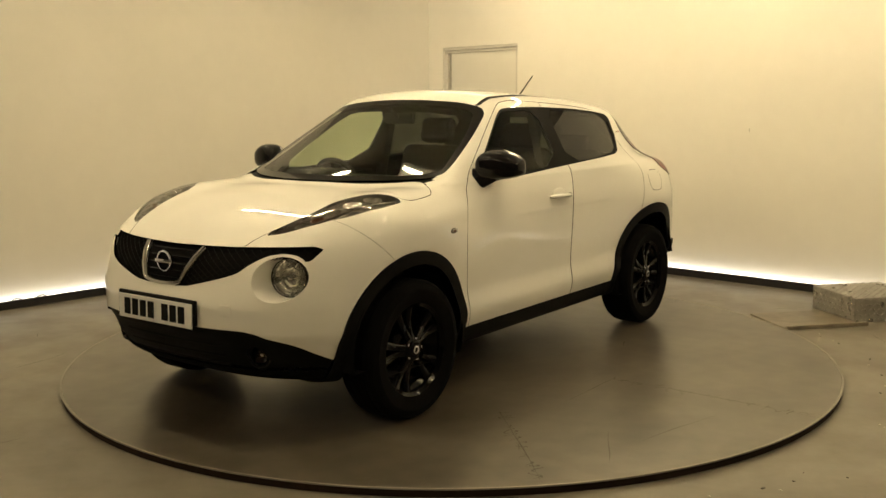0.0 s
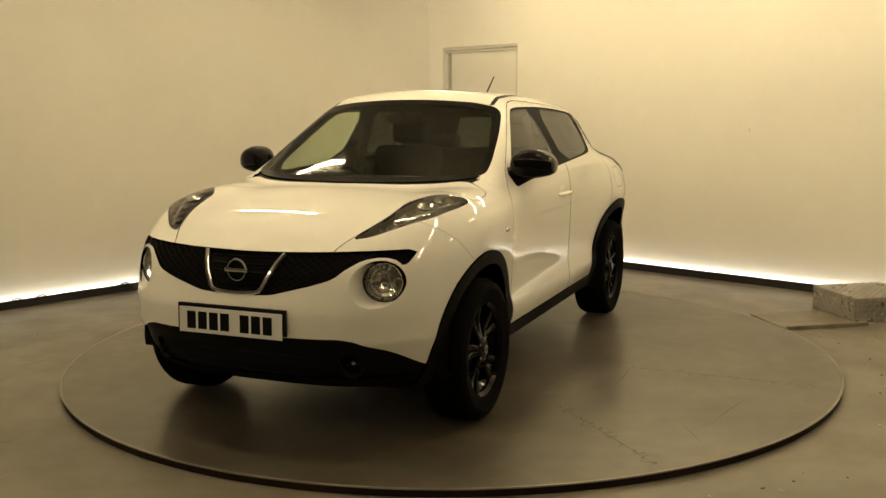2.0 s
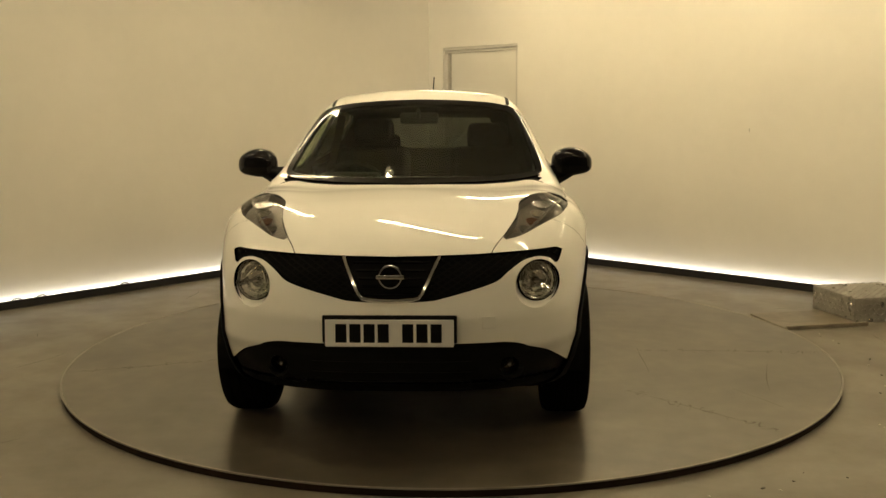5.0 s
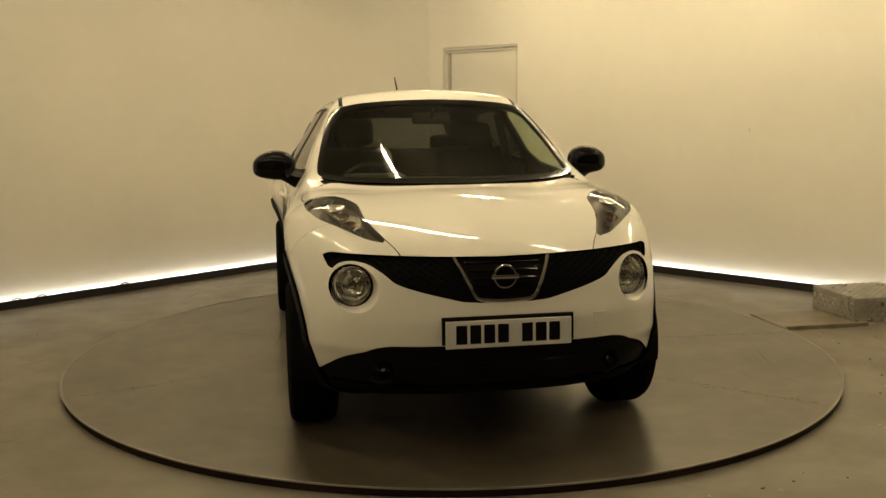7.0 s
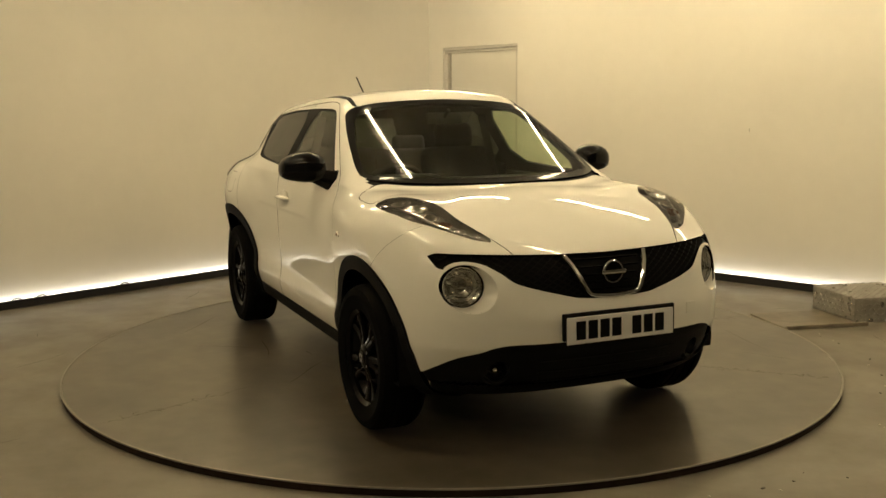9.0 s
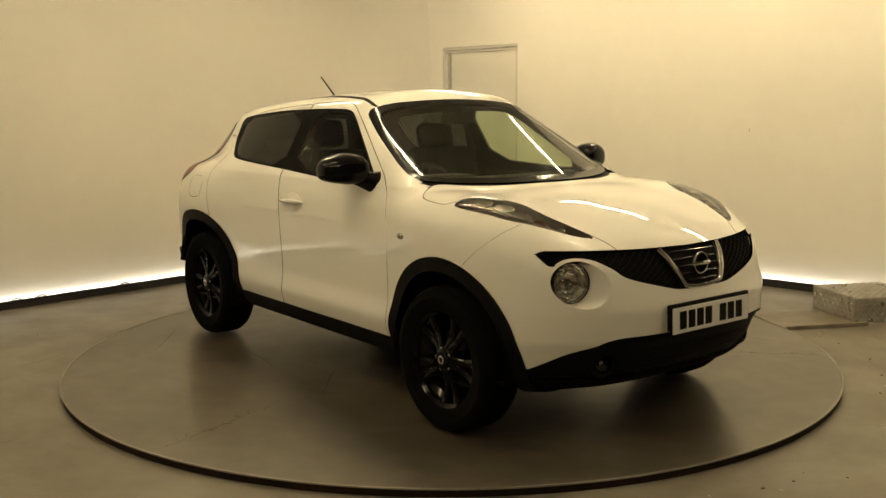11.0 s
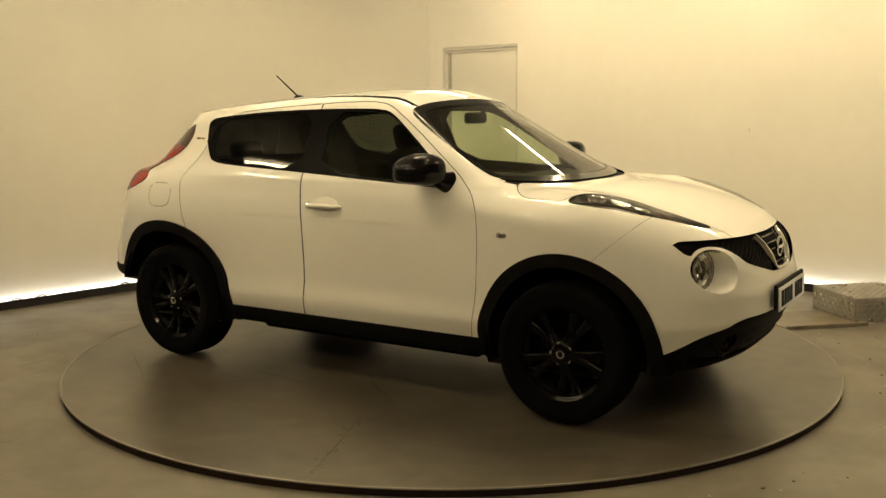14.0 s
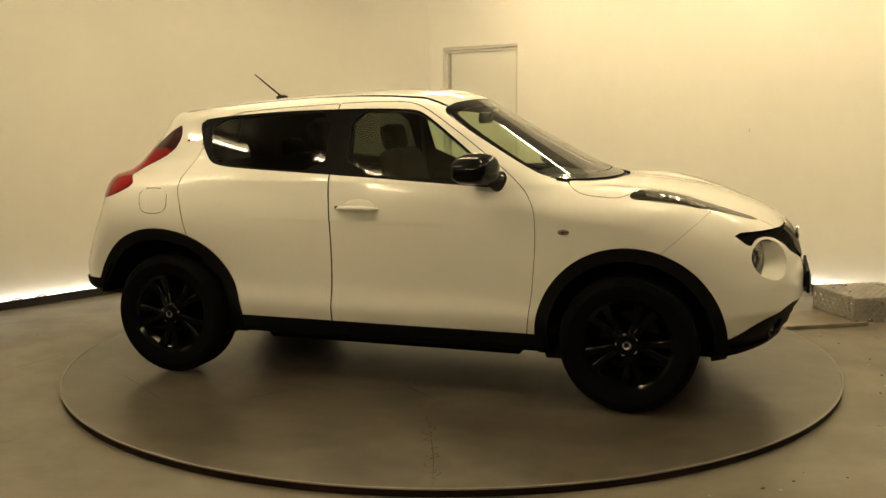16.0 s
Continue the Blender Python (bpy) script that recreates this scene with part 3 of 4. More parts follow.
def name_faces():
    """One name for each face of the half shell."""
    n = np.full(len(MID), "shell", dtype=object)
    x, y, z = MID.T
    n[G["bumper"] < -.0013] = "front_bumper"
    n[(G["bumper"] >= -.0013) & (G["bumper"] < 0)] = "gap"
    n[x < -1.5] = np.where(z[x < -1.5] < .82, "rear_bumper", "shell")
    n[G["hood"] < 0] = "gap"
    n[G["hood"] < -GAP] = "hood"
    n[(G["hood"] > 0) & (x > .85) & (x < 1.2) & (z > 1.075) & (y < .66) & (G["screen"] > 0)] = "cowl"
    n[G["ditch"] < 0] = "ditch"
    for k in ("door_r", "door_f"):
        n[G[k] < 0] = "gap"
        n[G[k] < -GAP] = k
    n[G["fuel"] < 0] = "gap"
    n[G["fuel"] < -.003] = "fuel"
    d = G["dlo"] < 0
    n[d] = np.where(G["door_f"][d] < 0, "frame_f", "frame_r")
    n[G["glass_f"] < 0] = "glass_f"
    n[G["glass_r"] < 0] = "glass_r"
    n[G["rear_glass"] < 0] = "rear_glass"
    n[G["tail"] < 0] = np.where(z[G["tail"] < 0] > 1.235, "tail_dark", "tail")
    n[G["screen"] < 0] = "screen_edge"
    n[G["screen_in"] < 0] = "screen"
    n[G["head"] < 0] = "head"
    n[G["grille"] < 0] = "grille"
    n[G["lamp"] < 0] = "lamp"
    s = G["sill"] < 0
    n[s] = np.where(x[s] > 1.3, "lower_front", np.where(x[s] < -1.4, "lower_rear", "sill"))
    n[(z < .262 + .06 * (x > 1.5) + .2 * (x < -1.5)) & (y < .70)] = "under"
    n[G["fog"] < 0] = "fog"
    n[G["arch_f"] < 0] = "arch_f"
    n[G["arch_r"] < 0] = "arch_r"
    n[(G["hole_f"] < 0) | (G["hole_r"] < 0)] = "hole"
    return n


NAMES = name_faces()


def panel(name, keys, mat, parent, sides, lift=0.0, thick=.012, label="", rim=True, pane=""):
    """A panel of the shell. sides: +1 left, -1 right, 0 both in one mesh."""
    keys = (keys,) if isinstance(keys, str) else keys
    faces = [cage.f[i] for i in np.nonzero(np.isin(NAMES, keys))[0]]
    verts, normals, polys = [], [], []
    PP, NN = pane_surface(P, pane) if pane else (P, NRM)
    for sgn in ((1, -1) if sides == 0 else (sides,)):
        used = sorted({v for f in faces for v in f})
        at = {}
        for v in used:
            if sgn < 0 and sides == 0 and abs(P[v, 1]) < 1e-7 and v in first:
                at[v] = first[v]
                continue
            q, nn = PP[v] + NN[v] * lift, NN[v]
            at[v] = len(verts)
            verts.append((q[0], q[1] * sgn, q[2]))
            normals.append((nn[0], nn[1] * sgn, nn[2]))
        first = dict(at)
        count = {}
        for f in faces:
            polys.append(tuple(at[v] for v in (f[::-1] if sgn > 0 else f)))
            for a, b in zip(f, f[1:] + f[:1]):
                count[(a, b)] = count.get((a, b), 0) + 1
        if not rim:
            continue
        for a, b in [e for e in count if (e[1], e[0]) not in count]:
            if abs(P[a, 1]) < 1e-7 and abs(P[b, 1]) < 1e-7:
                continue
            k = len(verts)
            quad = [PP[a] + NN[a] * lift, PP[b] + NN[b] * lift, PP[b] + NN[b] * (lift - thick), PP[a] + NN[a] * (lift - thick)]
            out = np.cross(quad[1] - quad[0], NRM[a])
            out = out / max(np.linalg.norm(out), 1e-9)
            for i, q in enumerate(quad):
                verts.append((q[0], q[1] * sgn, q[2]))
                normals.append((out[0], out[1] * sgn, out[2]))
            polys.append((k, k + 1, k + 2, k + 3) if sgn > 0 else (k + 1, k, k + 3, k + 2))
    me = bpy.data.meshes.new(name)
    me.from_pydata(verts, [], polys)
    me.materials.append(mat)
    for f in me.polygons:
        f.use_smooth = True
    me.normals_split_custom_set_from_vertices([Vector(q).normalized() for q in normals])
    ob = new(name, me)
    ob.parent = parent
    if label:
        ob["label"] = label
    return ob


def surface_x(y, z):
    """How far forward the nose reaches at (y, z)."""
    return float(cast(np.array([[1.0, y, z]]), np.array([[1.0, 0, 0]]))[0, 0])


def surface_y(x, z):
    return float(cast(np.array([[x, 0.0, z]]), np.array([[0, 1.0, 0]]))[0, 1])


# ---- the car ----
car = tagged(new("car"), "white compact crossover car with gloss black wheels on the turntable", "car")
panel("body_shell", ("shell", "rear_bumper"), PAINT, car, 0)
bonnet = panel("bonnet", "hood", PAINT, car, 0)
bumper = panel("front_bumper", "front_bumper", PAINT, car, 0)
panel("windscreen", "screen", SCREEN, car, 0, -.002, rim=False, pane="screen", label="clear windscreen")
panel("windscreen_border", "screen_edge", GLOSS, car, 0, -.002, .006, label="black windscreen border")
panel("scuttle", "cowl", PLASTIC, car, 0, -.012, .02, label="black plastic scuttle panel")
panel("rear_window", "rear_glass", PRIVACY, car, 0, -.002, rim=False, label="dark tinted rear window")
panel("roof_moulding", "ditch", PLASTIC, car, 1, -.004, label="black roof moulding")
panel("roof_moulding", "ditch", PLASTIC, car, -1, -.004, label="black roof moulding")
panel("front_valance", "lower_front", PLASTIC, car, 0, -.012, .03, label="black plastic lower bumper")
panel("rear_valance", "lower_rear", PLASTIC, car, 0, .012, .03, label="black plastic lower rear bumper")
panel("underbody", "under", DARK, car, 0, rim=False)
everything = tuple(k for k in set(NAMES) if k not in ("glass_f", "glass_r", "screen", "rear_glass", "hole", "under", "head", "lamp", "fog"))
liner = panel("inner_liner", tuple(sorted(everything)), DARK, car, 0, -.022, rim=False)


def tilt_to(v, up=(0, 0, 1)):
    """A turn that brings local z onto v."""
    return Vector(v).to_track_quat("Z", "Y").to_matrix().to_4x4()


def mirror_y(bm, s):
    if s < 0:
        for v in bm.verts:
            v.co.y = -v.co.y
    return bm


def ellipsoid(cx, cy, cz, rx, ry, rz, power=2.6, seg=28, bm=None):
    """A rounded lump, boxier as the power grows."""
    one = bmesh.new()
    bmesh.ops.create_uvsphere(one, u_segments=seg, v_segments=seg // 2, radius=1)
    for v in one.verts:
        n = (abs(v.co.x) ** power + abs(v.co.y) ** power + abs(v.co.z) ** power) ** (1 / power)
        v.co = Vector((cx + v.co.x / n * rx, cy + v.co.y / n * ry, cz + v.co.z / n * rz))
    return one


for s in (1, -1):
    # doors with their handle, pane and frame
    fd = panel("front_door", "door_f", PAINT, car, s)
    panel("window_frame", "frame_f", SATIN, fd, s, -.003, .01, "black window frame", pane="side")
    panel("window_pane", "glass_f", TINT, fd, s, -.005, rim=False, pane="side", label="lightly tinted side glass")
    rd = panel("rear_door", "door_r", PAINT, car, s)
    panel("window_frame", "frame_r", SATIN, rd, s, -.003, .01, "black window frame", pane="side")
    panel("window_pane", "glass_r", PRIVACY, rd, s, -.005, rim=False, pane="side", label="dark privacy glass")
    hy = surface_y(-.12, .953)
    bm = tube([(-.235, hy + .004, .948), (-.215, hy + .016, .951), (-.16, hy + .025, .954), (-.09, hy + .026, .955), (-.035, hy + .019, .953), (-.012, hy + .004, .951)], [.013, .018, .021, .021, .018, .011], 14, None, .62)
    part("door_handle", mirror_y(bm, s), PAINT, fd, "body-coloured door handle", True)
    part("handle_recess", mirror_y(ellipsoid(-.115, hy + .001, .962, .080, .006, .036, 2.2), s), PAINT, fd, smooth=True)
    part("key_lock", mirror_y(lathe([(.0005, .0), (.009, -.001), (.011, -.006)], 16, None, pose(-.245, hy + .007, .953)), s), CHROME, fd, "small lock barrel", True)
    part("rear_door_handle", mirror_y(rbox(.03, .012, .11, .005, 2, pose(-1.115, float(side_glass_y(-1.115, 1.31)) - .003, 1.31, 28, 0, 0)), s), PLASTIC, rd, "upright black pull handle", True)
    panel("fuel_flap" if s < 0 else "quarter_flap", "fuel", PAINT, car, s)
    # arch mouldings and sills
    panel("front_arch_moulding", "arch_f", PLASTIC, car, s, .012, .06, "black plastic arch moulding")
    panel("rear_arch_moulding", "arch_r", PLASTIC, car, s, .012, .06, "black plastic arch moulding")
    panel("sill", "sill", PLASTIC, car, s, .006, .03, "black plastic sill")
    # tail lamps
    tl = panel("tail_lamp", "tail", RED, car, s, .005, .012, "red boomerang tail lamp")
    panel("lamp_cap", "tail_dark", SMOKED, tl, s, .004, .012, "smoked dark red upper lens")
    # upper headlamps: bowl, reflectors and a clear cover
    hl = panel("headlamp", "head", LAMP_DARK, car, s, -.042, -.042, "slim upper headlamp")
    panel("lens", "head", CLEAR, hl, s, .001, rim=False, label="clear lens")
    for px, py, r, mat in ((1.365, .680, .044, LAMP_DARK), (1.465, .640, .046, REFLECTOR), (1.565, .618, .036, LAMP_DARK), (1.645, .592, .032, AMBER), (1.715, .552, .026, LAMP_DARK)):
        top = cast(np.array([[px, py, .7]]), np.array([[0, 0, 1.0]]))[0]
        n = gradient(top[None])[0]
        c = Vector(top) - Vector(n) * .022
        q = Matrix.Translation(c) @ tilt_to(n) @ pose(0, 0, 0, 90)
        part("reflector", mirror_y(lathe([(r, .012), (r * .8, .002), (r * .45, -.010), (.001, -.014)], 20, None, q), s), mat, hl, smooth=True)
    rim_pts = []
    for k in range(9):
        u = k / 8
        px, py = 1.27 + .50 * u, .742 - .14 * u ** 1.6 - .06 * u
        t = cast(np.array([[px, py, .6]]), np.array([[0, .0, 1.0]]))[0]
        rim_pts.append(Vector(t) - Vector(gradient(t[None])[0]) * .016)
    part("inner_strip", mirror_y(tube(rim_pts, .006, 8), s), LAMP_DARK, hl, "dark inner strip", True)
    # round lamps, set back in a scoop that runs straight into the nose
    axis = Vector((.955, .29, .06)).normalized()
    edge = Vector((surface_x(.693, .738) - .010, .693, .738))

    def lens_x(y, z):
        return edge.x - (axis.y * (y - edge.y) + axis.z * (z - edge.z)) / axis.x

    bm = bmesh.new()
    ring = [math.tau * k / 48 for k in range(48)]
    loops = []
    for rr, u in ((.0965, 0), (.0945, .05), (.090, .5), (.086, 1)):
        row = []
        for a in ring:
            y, z = .603 + rr * math.cos(a), .738 + rr * math.sin(a)
            x0 = surface_x(.603 + .0965 * math.cos(a), .738 + .0965 * math.sin(a))
            row.append(bm.verts.new((x0 + u * (min(lens_x(y, z), x0 - .012) - .004 - x0), y, z)))
        loops.append(row)
    for p, o in zip(loops, loops[1:]):
        for k in range(48):
            bm.faces.new((p[k], p[(k + 1) % 48], o[(k + 1) % 48], o[k]))
    part("lamp_scoop", mirror_y(bm, s), PAINT, bumper, smooth=True)
    q = Matrix.Translation((lens_x(.603, .738) - .008, .603, .738)) @ tilt_to(axis) @ pose(0, 0, 0, 90)
    rl = part("round_lamp", mirror_y(lathe([(.084, .004), (.082, .008), (.079, .006), (.077, -.006), (.066, -.016), (.050, -.024), (.036, -.031), (.022, -.035), (.010, -.036)], 16, None, q), s), REFLECTOR, car, "round main beam lamp")
    part("lens", mirror_y(lathe([(.081, .006), (.066, .018), (.042, .026), (.020, .030), (.0005, .031)], 40, None, q), s), CLEAR, rl, "clear domed lens", True)
    part("bezel", mirror_y(lathe([(.0865, -.010), (.0855, .009), (.083, .011), (.081, .002)], 40, None, q), s), GLOSS, rl, "dark bezel", True)
    part("bulb_shield", mirror_y(lathe([(.0005, -.002), (.012, -.004), (.015, -.012), (.014, -.034)], 24, None, q), s), CHROME, rl, smooth=True)
    for k in range(6):
        a = 2 * math.pi * k / 6 + .3
        part("flute", mirror_y(rbox(.006, .020, .045, .002, 1, q @ pose(.044 * math.cos(a), -.012, .044 * math.sin(a), 0, -math.degrees(a), 0)), s), REFLECTOR if k % 2 else CHROME, rl)
    # fog lamps
    fx = surface_x(.49, .392)
    q = Matrix.Translation((fx - .036, .49, .392)) @ tilt_to((.93, .35, 0)) @ pose(0, 0, 0, 90)
    fg = part("fog_lamp", mirror_y(lathe([(.046, .006), (.040, .010), (.036, -.012), (.024, -.026), (.0005, -.03)], 24, None, q), s), GLOSS, car, "small round fog lamp", True)
    part("lens", mirror_y(lathe([(.036, .000), (.024, .008), (.0005, .011)], 24, None, q), s), CLEAR, fg, smooth=True)
    part("bulb", mirror_y(lathe([(.008, -.02), (.008, -.008), (.0005, -.006)], 14, None, q), s), CHROME, fg, smooth=True)
    part("surround", mirror_y(lathe([(.066, -.004), (.056, .008), (.044, .004), (.041, -.02)], 28, None, q), s), PLASTIC, fg, "black surround", True)
    # wing mirrors
    bm = ellipsoid(0, 0, 0, .070, .112, .078, 3.0, 36)
    for v in bm.verts:
        v.co.z *= 1 - .22 * max(v.co.y / .104, 0)
        v.co.x += -.030 * (v.co.y / .104) + (.015 if v.co.x > 0 else .030) * v.co.x / .075
        v.co.z -= .012 * (v.co.y / .104) ** 2
    bmesh.ops.transform(bm, matrix=pose(.548 - (.015 if s < 0 else 0), .876 - (.03 if s > 0 else -.010), 1.165), verts=bm.verts)
    wm = part("wing_mirror", mirror_y(bm, s), GLOSS, car, "gloss black wing mirror", True)
    part("mirror_foot", mirror_y(tube([(.615, .735, 1.090), (.602, .775, 1.100), (.585, .82, 1.118), (.565, .86, 1.14)], [.060, .050, .042, .042], 16, None, .62), s), GLOSS, wm, smooth=True)
    bm = ellipsoid(.496 - (.015 if s < 0 else 0), .880 - (.03 if s > 0 else -.010), 1.163, .006, .082, .056, 3.2, 28)
    part("mirror_glass", mirror_y(bm, s), CHROME, wm, "mirror glass", True)
    # side repeaters
    iy = surface_y(.953, .866)
    rp = part("side_repeater", mirror_y(ellipsoid(.953, iy, .866, .030, .008, .014, 2.2, 20), s), CHROME, car, "small bright side repeater", True)
    part("bulb", mirror_y(ellipsoid(.953, iy + .004, .866, .012, .008, .008, 2.0, 14), s), AMBER, rp, smooth=True)
    for k, w in enumerate((.018, .012, .014, .012)):
        bxp = -1.232 + .020 * k
        part("trim_script", mirror_y(rbox(w, .004, .012, .001, 1, pose(bxp, surface_y(bxp, 1.288) + .001, 1.288, 30, 0, 0)), s), REFLECTOR if k else RED, car)
    # wheel houses
    for cx, cz, rr in (ARCH_F, ARCH_R):
        bm = lathe([(rr - .045, .0), (rr - .035, .30), (.02, .30)], 40, None, pose(cx, .50, cz))
        for v in bm.verts:
            v.co.y = .82 if v.co.y < .51 and abs(v.co.y - .50) < 1e-6 else v.co.y - .30 + .02
            v.co.z = max(v.co.z, .43 if v.co.x < -1.5 else .30 if v.co.x > 1.5 else .24)
        part("wheel_house", mirror_y(bm, s), DARK, car)

# ---- grille, badge and plate ----
gr = panel("grille", "grille", DARK, car, 0, -.034, .002, "black grille")
bm = bmesh.new()
dy, dz = .021, .0125
nodes = {}
iy = np.arange(-36, 37)
for j in range(16):
    for i in iy:
        if (i + j) % 2:
            continue
        y, z = i * dy, .670 + j * dz
        if abs(y) < .735 and outline(GRILLE, np.array([abs(y)]), np.array([z]))[0] < -.004 and not (abs(y) < .205 - (.85 - z) * .55):
            nodes[(i, j)] = (y, z)
ys, zs = np.array([v[0] for v in nodes.values()]), np.array([v[1] for v in nodes.values()])
gx = cast(np.stack([0 * ys + 1.0, ys, zs], 1), np.tile([1.0, 0, 0], (len(ys), 1)))[:, 0]
where = {k: Vector((gx[n] - .016, ys[n], zs[n])) for n, k in enumerate(nodes)}
for (i, j), a in where.items():
    for di in (-1, 1):
        b = where.get((i + di, j + 1))
        if b is not None:
            d = (b - a).normalized()
            w = d.cross(Vector((1, 0, 0))).normalized() * .0032
            vs = [bm.verts.new(p) for p in (a - w, a + w, b + w, b - w, a - w - Vector((.012, 0, 0)), a + w - Vector((.012, 0, 0)), b + w - Vector((.012, 0, 0)), b - w - Vector((.012, 0, 0)))]
            for f in ((0, 1, 2, 3), (0, 4, 5, 1), (3, 2, 6, 7)):
                bm.faces.new([vs[k] for k in f])
tagged(part("mesh_insert", bm, PLASTIC, gr, "black mesh insert"), kind="stuff")
for k in range(5):
    z = .715 + k * .030
    hw = .10 + (z - .70) * .42
    pts = [(surface_x(y, z) - .014, y, z) for y in np.linspace(-hw, hw, 9)]
    part("centre_slat", tube(pts, .0045, 6), GLOSS, gr)


def ribbon(points, width, depth):
    """A flat bright bar that follows points on the nose."""
    bm = bmesh.new()
    pts = [Vector(p) for p in points]
    rows = []
    for i, p in enumerate(pts):
        d = (pts[min(i + 1, len(pts) - 1)] - pts[max(i - 1, 0)]).normalized()
        n = Vector(gradient(np.array([[p.x, abs(p.y), p.z]]))[0])
        n.y *= 1 if p.y >= 0 else -1
        w = d.cross(n).normalized() * width / 2
        rows.append([bm.verts.new(q) for q in (p - w - n * depth, p - w, p - w * .55 + n * .006, p + w * .55 + n * .006, p + w, p + w - n * depth)])
    for a, b in zip(rows, rows[1:]):
        for k in range(5):
            bm.faces.new((a[k], a[k + 1], b[k + 1], b[k]))
    bm.faces.new(rows[0])
    bm.faces.new(rows[-1][::-1])
    return bm


vee = [(-.198, .857), (-.178, .818), (-.152, .764), (-.130, .718), (-.117, .703), (-.095, .697), (-.04, .692), (0, .691), (.04, .692), (.095, .697), (.117, .703), (.130, .718), (.152, .764), (.178, .818), (.198, .857)]
part("vee_bar", ribbon([(surface_x(abs(y), z) + .002, y, z) for y, z in vee], .020, .03), CHROME, gr, "chrome vee-shaped bar", True)
bx = surface_x(0, .785) + .008
badge = part("badge", lathe([(.050, 0), (.048, .006), (.042, .006), (.040, 0), (.042, -.006), (.048, -.006), (.050, 0)], 40, None, pose(bx, 0, .785, 0, 0, 90) @ pose(0, 0, 0, 0, 0, 0)), CHROME, gr, "plain chrome ring badge", True)
part("badge_bar", rbox(.012, .116, .018, .004, 2, pose(bx + .004, 0, .785)), CHROME, gr, "plain chrome bar", True)
part("badge_back", lathe([(.0005, -.004), (.050, -.004)], 32, None, pose(bx - .012, 0, .785, 0, 0, 90)), DARK, gr)
px = surface_x(0, .572) + .018
surround = part("plate_surround", rbox(.016, .545, .112, .004, 2, pose(px - .004, 0, .582, 0, -2, 0)), PLASTIC, car, "black number plate holder")
for yy in (.16, -.16):
    part("plate_mount", rbox(.05, .05, .06, .004, 1, pose(px - .03, yy, .575)), PLASTIC, surround)
plate = part("number_plate", rbox(.006, .520, .111, .002, 1, pose(px + .009, .0, .568, 0, -2, 0)), PLATE, surround, "white reflective number plate")
for k, y in enumerate((-.195, -.138, -.081, -.024, .075, .132, .189)):
    part("plain_bar", rbox(.003, .045, .076, .001, 1, pose(px + .0125, y, .568, 0, -2, 0)), INK, plate)
# the lower intake with bars behind the plate
for z in (.335, .385, .435):
    pts = [(surface_x(abs(y), z) - .022, y, z) for y in np.linspace(-.33, .33, 13)]
    part("intake_bar", tube(pts, .009, 6, None, 1.4), PLASTIC, car)
part("tow_cap", rbox(.004, .055, .050, .006, 2, pose(surface_x(.40, .60) + .0005, .40, .60, 0, 0, 14)), PAINT, bumper, "small square towing eye cap")

# ---- aerial ----
az = float(cast(np.array([[-.95, 0, .8]]), np.array([[0, 0, 1.0]]))[0, 2])
aerial = part("aerial_base", ellipsoid(-.965, 0, az + .006, .040, .020, .016, 2.2, 20), PLASTIC, car, "black roof aerial", True)
part("aerial_rod", tube([(-.965, 0, az + .008), (-1.147, 0, 1.668)], [.0055, .004], 8), PLASTIC, aerial)


def screen_point(y, z):
    p = cast(np.array([[.3, y, z]]), np.array([[1.0, 0, 0]]))[0]
    return Vector(p) + Vector(gradient(p[None])[0]) * .014



# ---- wheels ----
wheel = part("wheel", lathe([(.222, -.10), (.205, -.088), (.196, .02), (.205, .078), (.222, .092), (.226, .086), (.214, .072), (.200, .060), (.150, -.02), (.05, -.03), (.001, -.03)], 56), ALLOY, car, "gloss black alloy wheel", True)
part("tyre", lathe([(.222, -.098), (.25, -.106), (.29, -.108), (.318, -.100), (.331, -.078), (.334, -.06), (.334, -.052), (.328, -.050), (.328, -.044), (.334, -.042), (.334, -.004), (.328, -.002), (.328, .004), (.334, .006),
                    (.334, .042), (.328, .044), (.328, .050), (.334, .052), (.334, .06), (.331, .078), (.318, .100), (.300, .106), (.298, .1075), (.285, .1085), (.283, .107), (.25, .105), (.222, .094)], 72), RUBBER, wheel, "black road tyre", True)
for k in range(5):
    for off in (-9, 9):
        bm = bmesh.new()
        rings = []
        for u in np.linspace(0, 1, 6):
            r = .045 + u * .163
            w, dep = .020 - .006 * math.sin(u * 3.1) + .006 * u, .030 - .008 * u
            yy = .082 - .016 * math.sin(u * 3.0) - .006 * u
            c = math.radians(off * (1.0 + .55 * u) * .9)
            cs, sn = math.cos(c), math.sin(c)
            ring = []
            for a, b in ((-w, -dep), (-w, -.006), (-w * .6, 0), (w * .6, 0), (w, -.006), (w, -dep)):
                ring.append(bm.verts.new((r * cs - a * sn, yy + b, r * sn + a * cs)))
            rings.append(ring)
        for a, b in zip(rings, rings[1:]):
            for q in range(5):
                bm.faces.new((a[q], a[q + 1], b[q + 1], b[q]))
        part("spoke", bm, ALLOY, wheel, smooth=True, m=pose(0, 0, 0, 0, 72 * k + 18, 0))
part("hub", lathe([(.062, .03), (.060, .076), (.050, .086), (.034, .088)], 32), ALLOY, wheel, smooth=True)
cap = part("hub_cap", lathe([(.034, .086), (.031, .092), (.0005, .094)], 24), GLOSS, wheel, "black hub cap", True)
part("cap_ring", lathe([(.018, .0935), (.020, .096), (.014, .097), (.012, .0935)], 20), CHROME, wheel, "small bright ring badge", True)
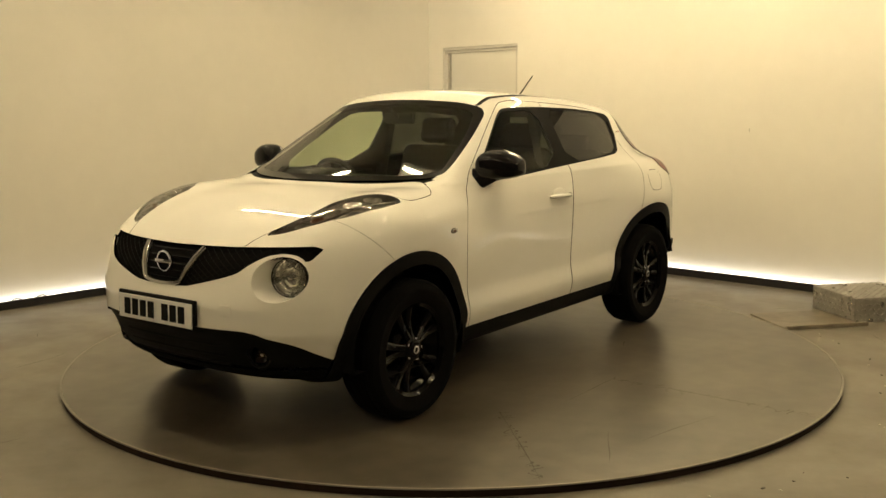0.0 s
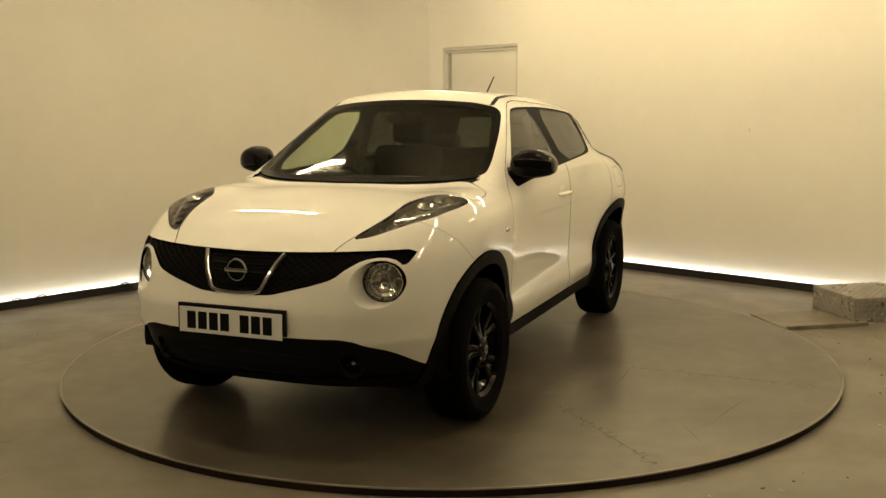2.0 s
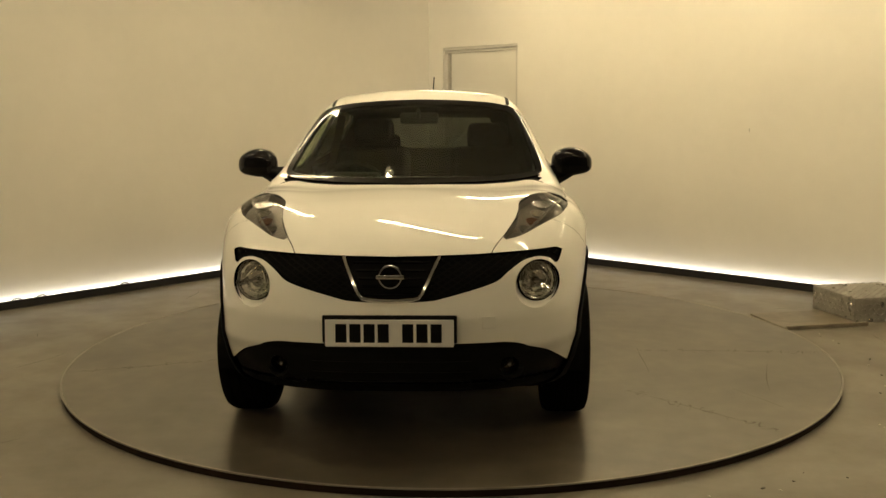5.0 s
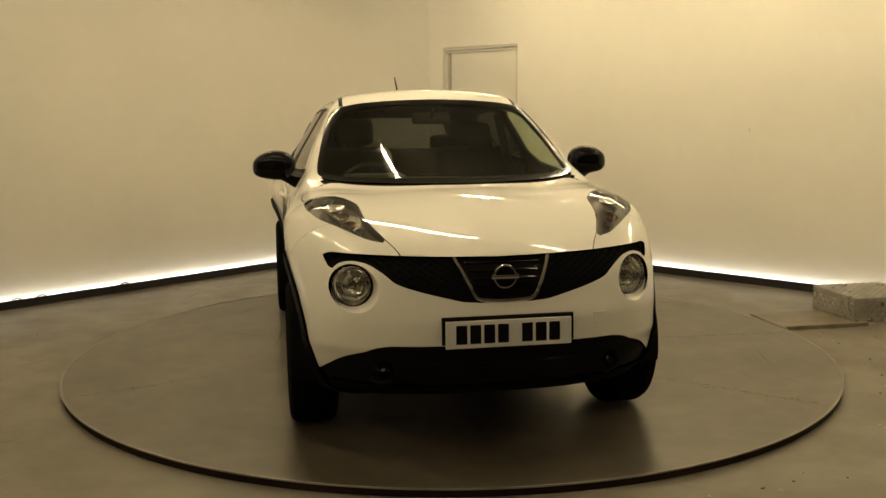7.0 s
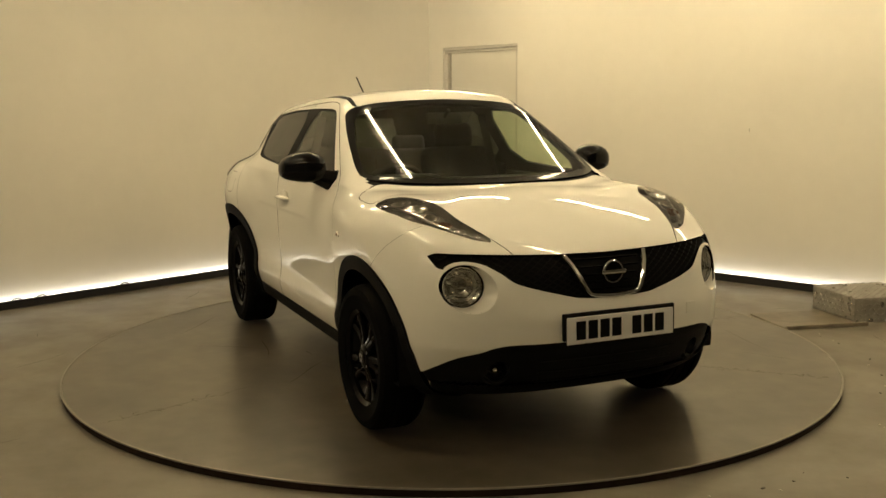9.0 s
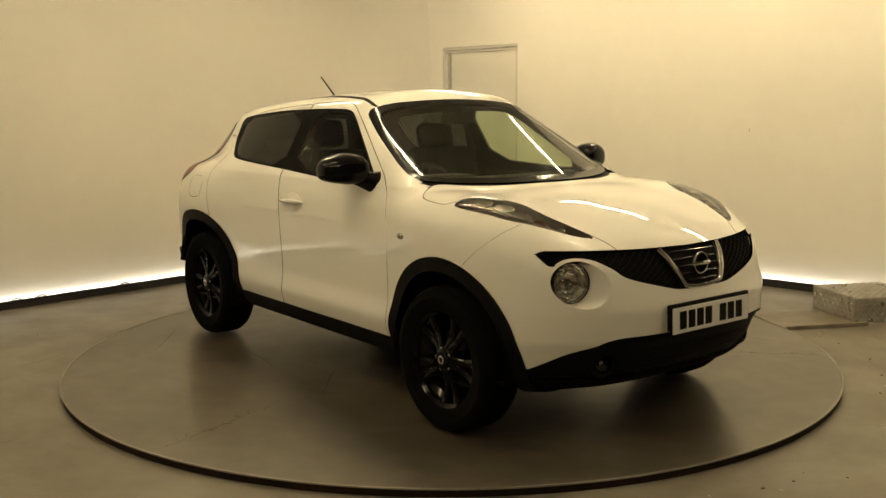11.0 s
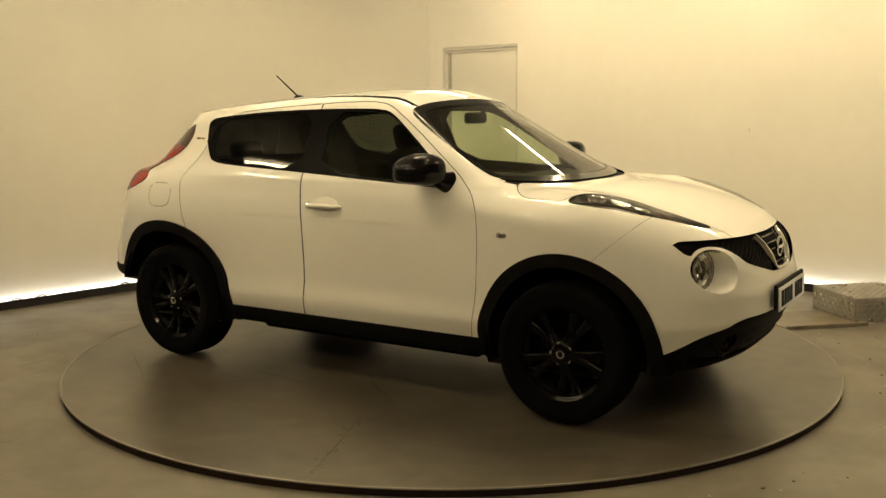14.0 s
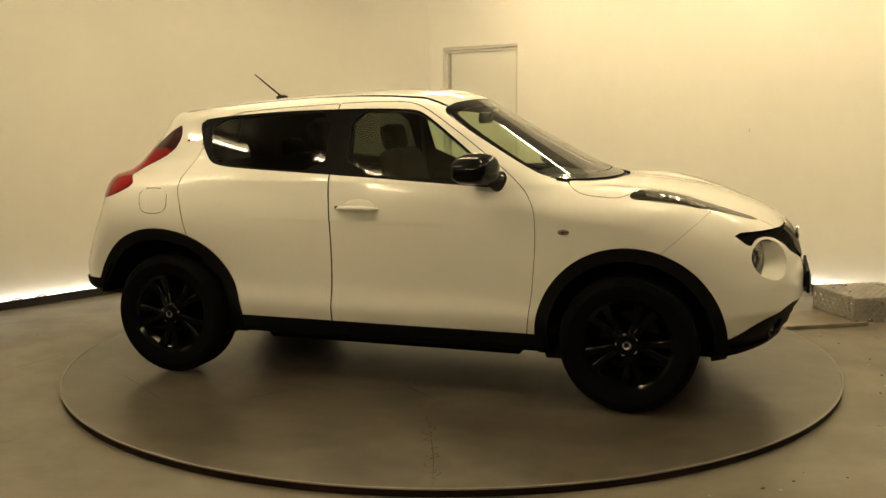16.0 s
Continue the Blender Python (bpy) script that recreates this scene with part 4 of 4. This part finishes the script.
for k in range(5):
    a = 2 * math.pi * k / 5 + .2
    part("wheel_nut", lathe([(.010, .070), (.010, .084), (.0005, .085)], 6, None, pose(.048 * math.cos(a), 0, .048 * math.sin(a))), CHROME, wheel)
part("brake_disc", lathe([(.14, -.02), (.14, .0), (.05, .004), (.0005, .004)], 32, None, pose(0, -.035, 0)), BRIGHT_EDGE, wheel, "worn brake disc")
wheel.matrix_basis = pose(AXLE_R, .752, HUB_Z, 0, 23, 0)


def same_part(ob, m, parent):
    """A copy of a part with its own pieces, under the same thing."""
    c = copy_thing(ob, m)
    c.parent = parent
    return c


same_part(wheel, pose(AXLE_F, .752, HUB_Z, 0, 50, 0), car)
same_part(wheel, pose(AXLE_F, -.752, HUB_Z, 0, 9, 180), car)
same_part(wheel, pose(AXLE_R, -.752, HUB_Z, 0, 62, 180), car)

# ---- cabin ----
part("cabin_floor", rbox(2.3, 1.3, .06, .01, 1, pose(-.25, 0, .34)), TRIM, car)


def seat(x, y, up):
    bm = rbox(.50, .50, .16, .06, 3, pose(x, y, .62, 0, -6, 0))
    st = part("seat", bm, FABRIC, car, "dark fabric front seat", True)
    part("seat_base", rbox(.44, .44, .22, .03, 2, pose(x, y, .46)), TRIM, st)
    part("backrest", rbox(.15, .48, .58, .06, 3, pose(x - .29, y, .93, 0, -18, 0)), FABRIC, st, smooth=True)
    part("headrest", rbox(.10, .26, .17, .045, 3, pose(x - .405, y, 1.305 + up, 0, -12, 0)), FABRIC, st, smooth=True)
    for o in (-.06, .06):
        part("headrest_post", tube([(x - .385, y + o, 1.17), (x - .40, y + o, 1.26)], .007, 6), CHROME, st)


seat(.02, .385, -.03)
seat(-.12, -.36, 0)
bench = part("rear_seat", rbox(.46, 1.16, .15, .05, 3, pose(-.72, 0, .66, 0, -5, 0)), FABRIC, car, "dark fabric rear bench", True)
part("backrest", rbox(.14, 1.16, .52, .05, 3, pose(-1.0, 0, .92, 0, -20, 0)), FABRIC, bench, smooth=True)
for y in (-.36, .36):
    part("headrest", rbox(.08, .24, .13, .035, 3, pose(-1.09, y, 1.20, 0, -10, 0)), FABRIC, bench, smooth=True)
dash = part("dashboard", rbox(.42, 1.30, .30, .08, 3, pose(.74, 0, .93, 0, 6, 0)), TRIM, car, "dark moulded dashboard", True)
part("dash_hood", rbox(.20, .34, .08, .035, 3, pose(.66, -.36, 1.075)), TRIM, dash, smooth=True)
part("centre_console", rbox(.55, .24, .36, .04, 2, pose(.46, 0, .68)), TRIM, dash, smooth=True)
q = pose(.45, -.36, .99, 0, 0, 90) @ pose(0, 0, 0, 25, 0, 0)
sw = part("steering_wheel", lathe([(.185 + .016 * math.cos(a), .016 * math.sin(a)) for a in np.linspace(0, 2 * math.pi, 11)], 36, None, q), TRIM, car, "dark steering wheel", True)
part("wheel_boss", rbox(.16, .05, .13, .02, 2, q), TRIM, sw, smooth=True)
for a in (0, 180, 270):
    part("wheel_spoke", rbox(.14, .016, .035, .005, 1, q @ pose(0, 0, 0, 0, a, 0) @ pose(.12, 0, 0)), TRIM, sw)
ml = screen_point(0, 1.44)
rv = part("rear_view_mirror", rbox(.035, .22, .065, .018, 2, pose(ml.x - .10, 0, 1.40)), TRIM, car, "black rear-view mirror", True)
part("mirror_stalk", tube([(ml.x - .03, 0, ml.z - .005), (ml.x - .09, 0, 1.405)], .010, 8), TRIM, rv)
for s in (1, -1):
    part("door_card", rbox(.95, .05, .55, .02, 2, pose(.22, s * .725, .78)), TRIM, car)
    part("rear_door_card", rbox(.80, .05, .55, .02, 2, pose(-.72, s * .725, .82)), TRIM, car)
    part("belt_strap", rbox(.006, .05, .60, .002, 1, pose(-.26, s * .60, 1.12, s * 14, 0, 0)), FABRIC, car)
bm = bmesh.new()
rbox(.09, .10, .045, .012, 2, pose(-.845, -.70, .285), bm)
part("jacking_bracket", bm, PLASTIC, car, "small black bracket under the sill")
part("exhaust_box", rbox(.30, .60, .12, .05, 2, pose(-1.62, 0, .38)), DARK, car)
part("floor_pan", rbox(1.5, 1.2, .12, .03, 1, pose(-.05, 0, .24)), DARK, car)


def spin(t):
    return -126.318 + 6.7617 * t


def motions():
    """The turntable turns evenly and carries the car round."""
    times = [k * .5 for k in range(33)]
    walk(table, [(t, pose(0, 0, 0, 0, 0, spin(t))) for t in times])
    walk(car, [(t, pose(0, 0, 0, 0, 0, spin(t)) @ pose(-.055, -.157, .004)) for t in times])


motions()
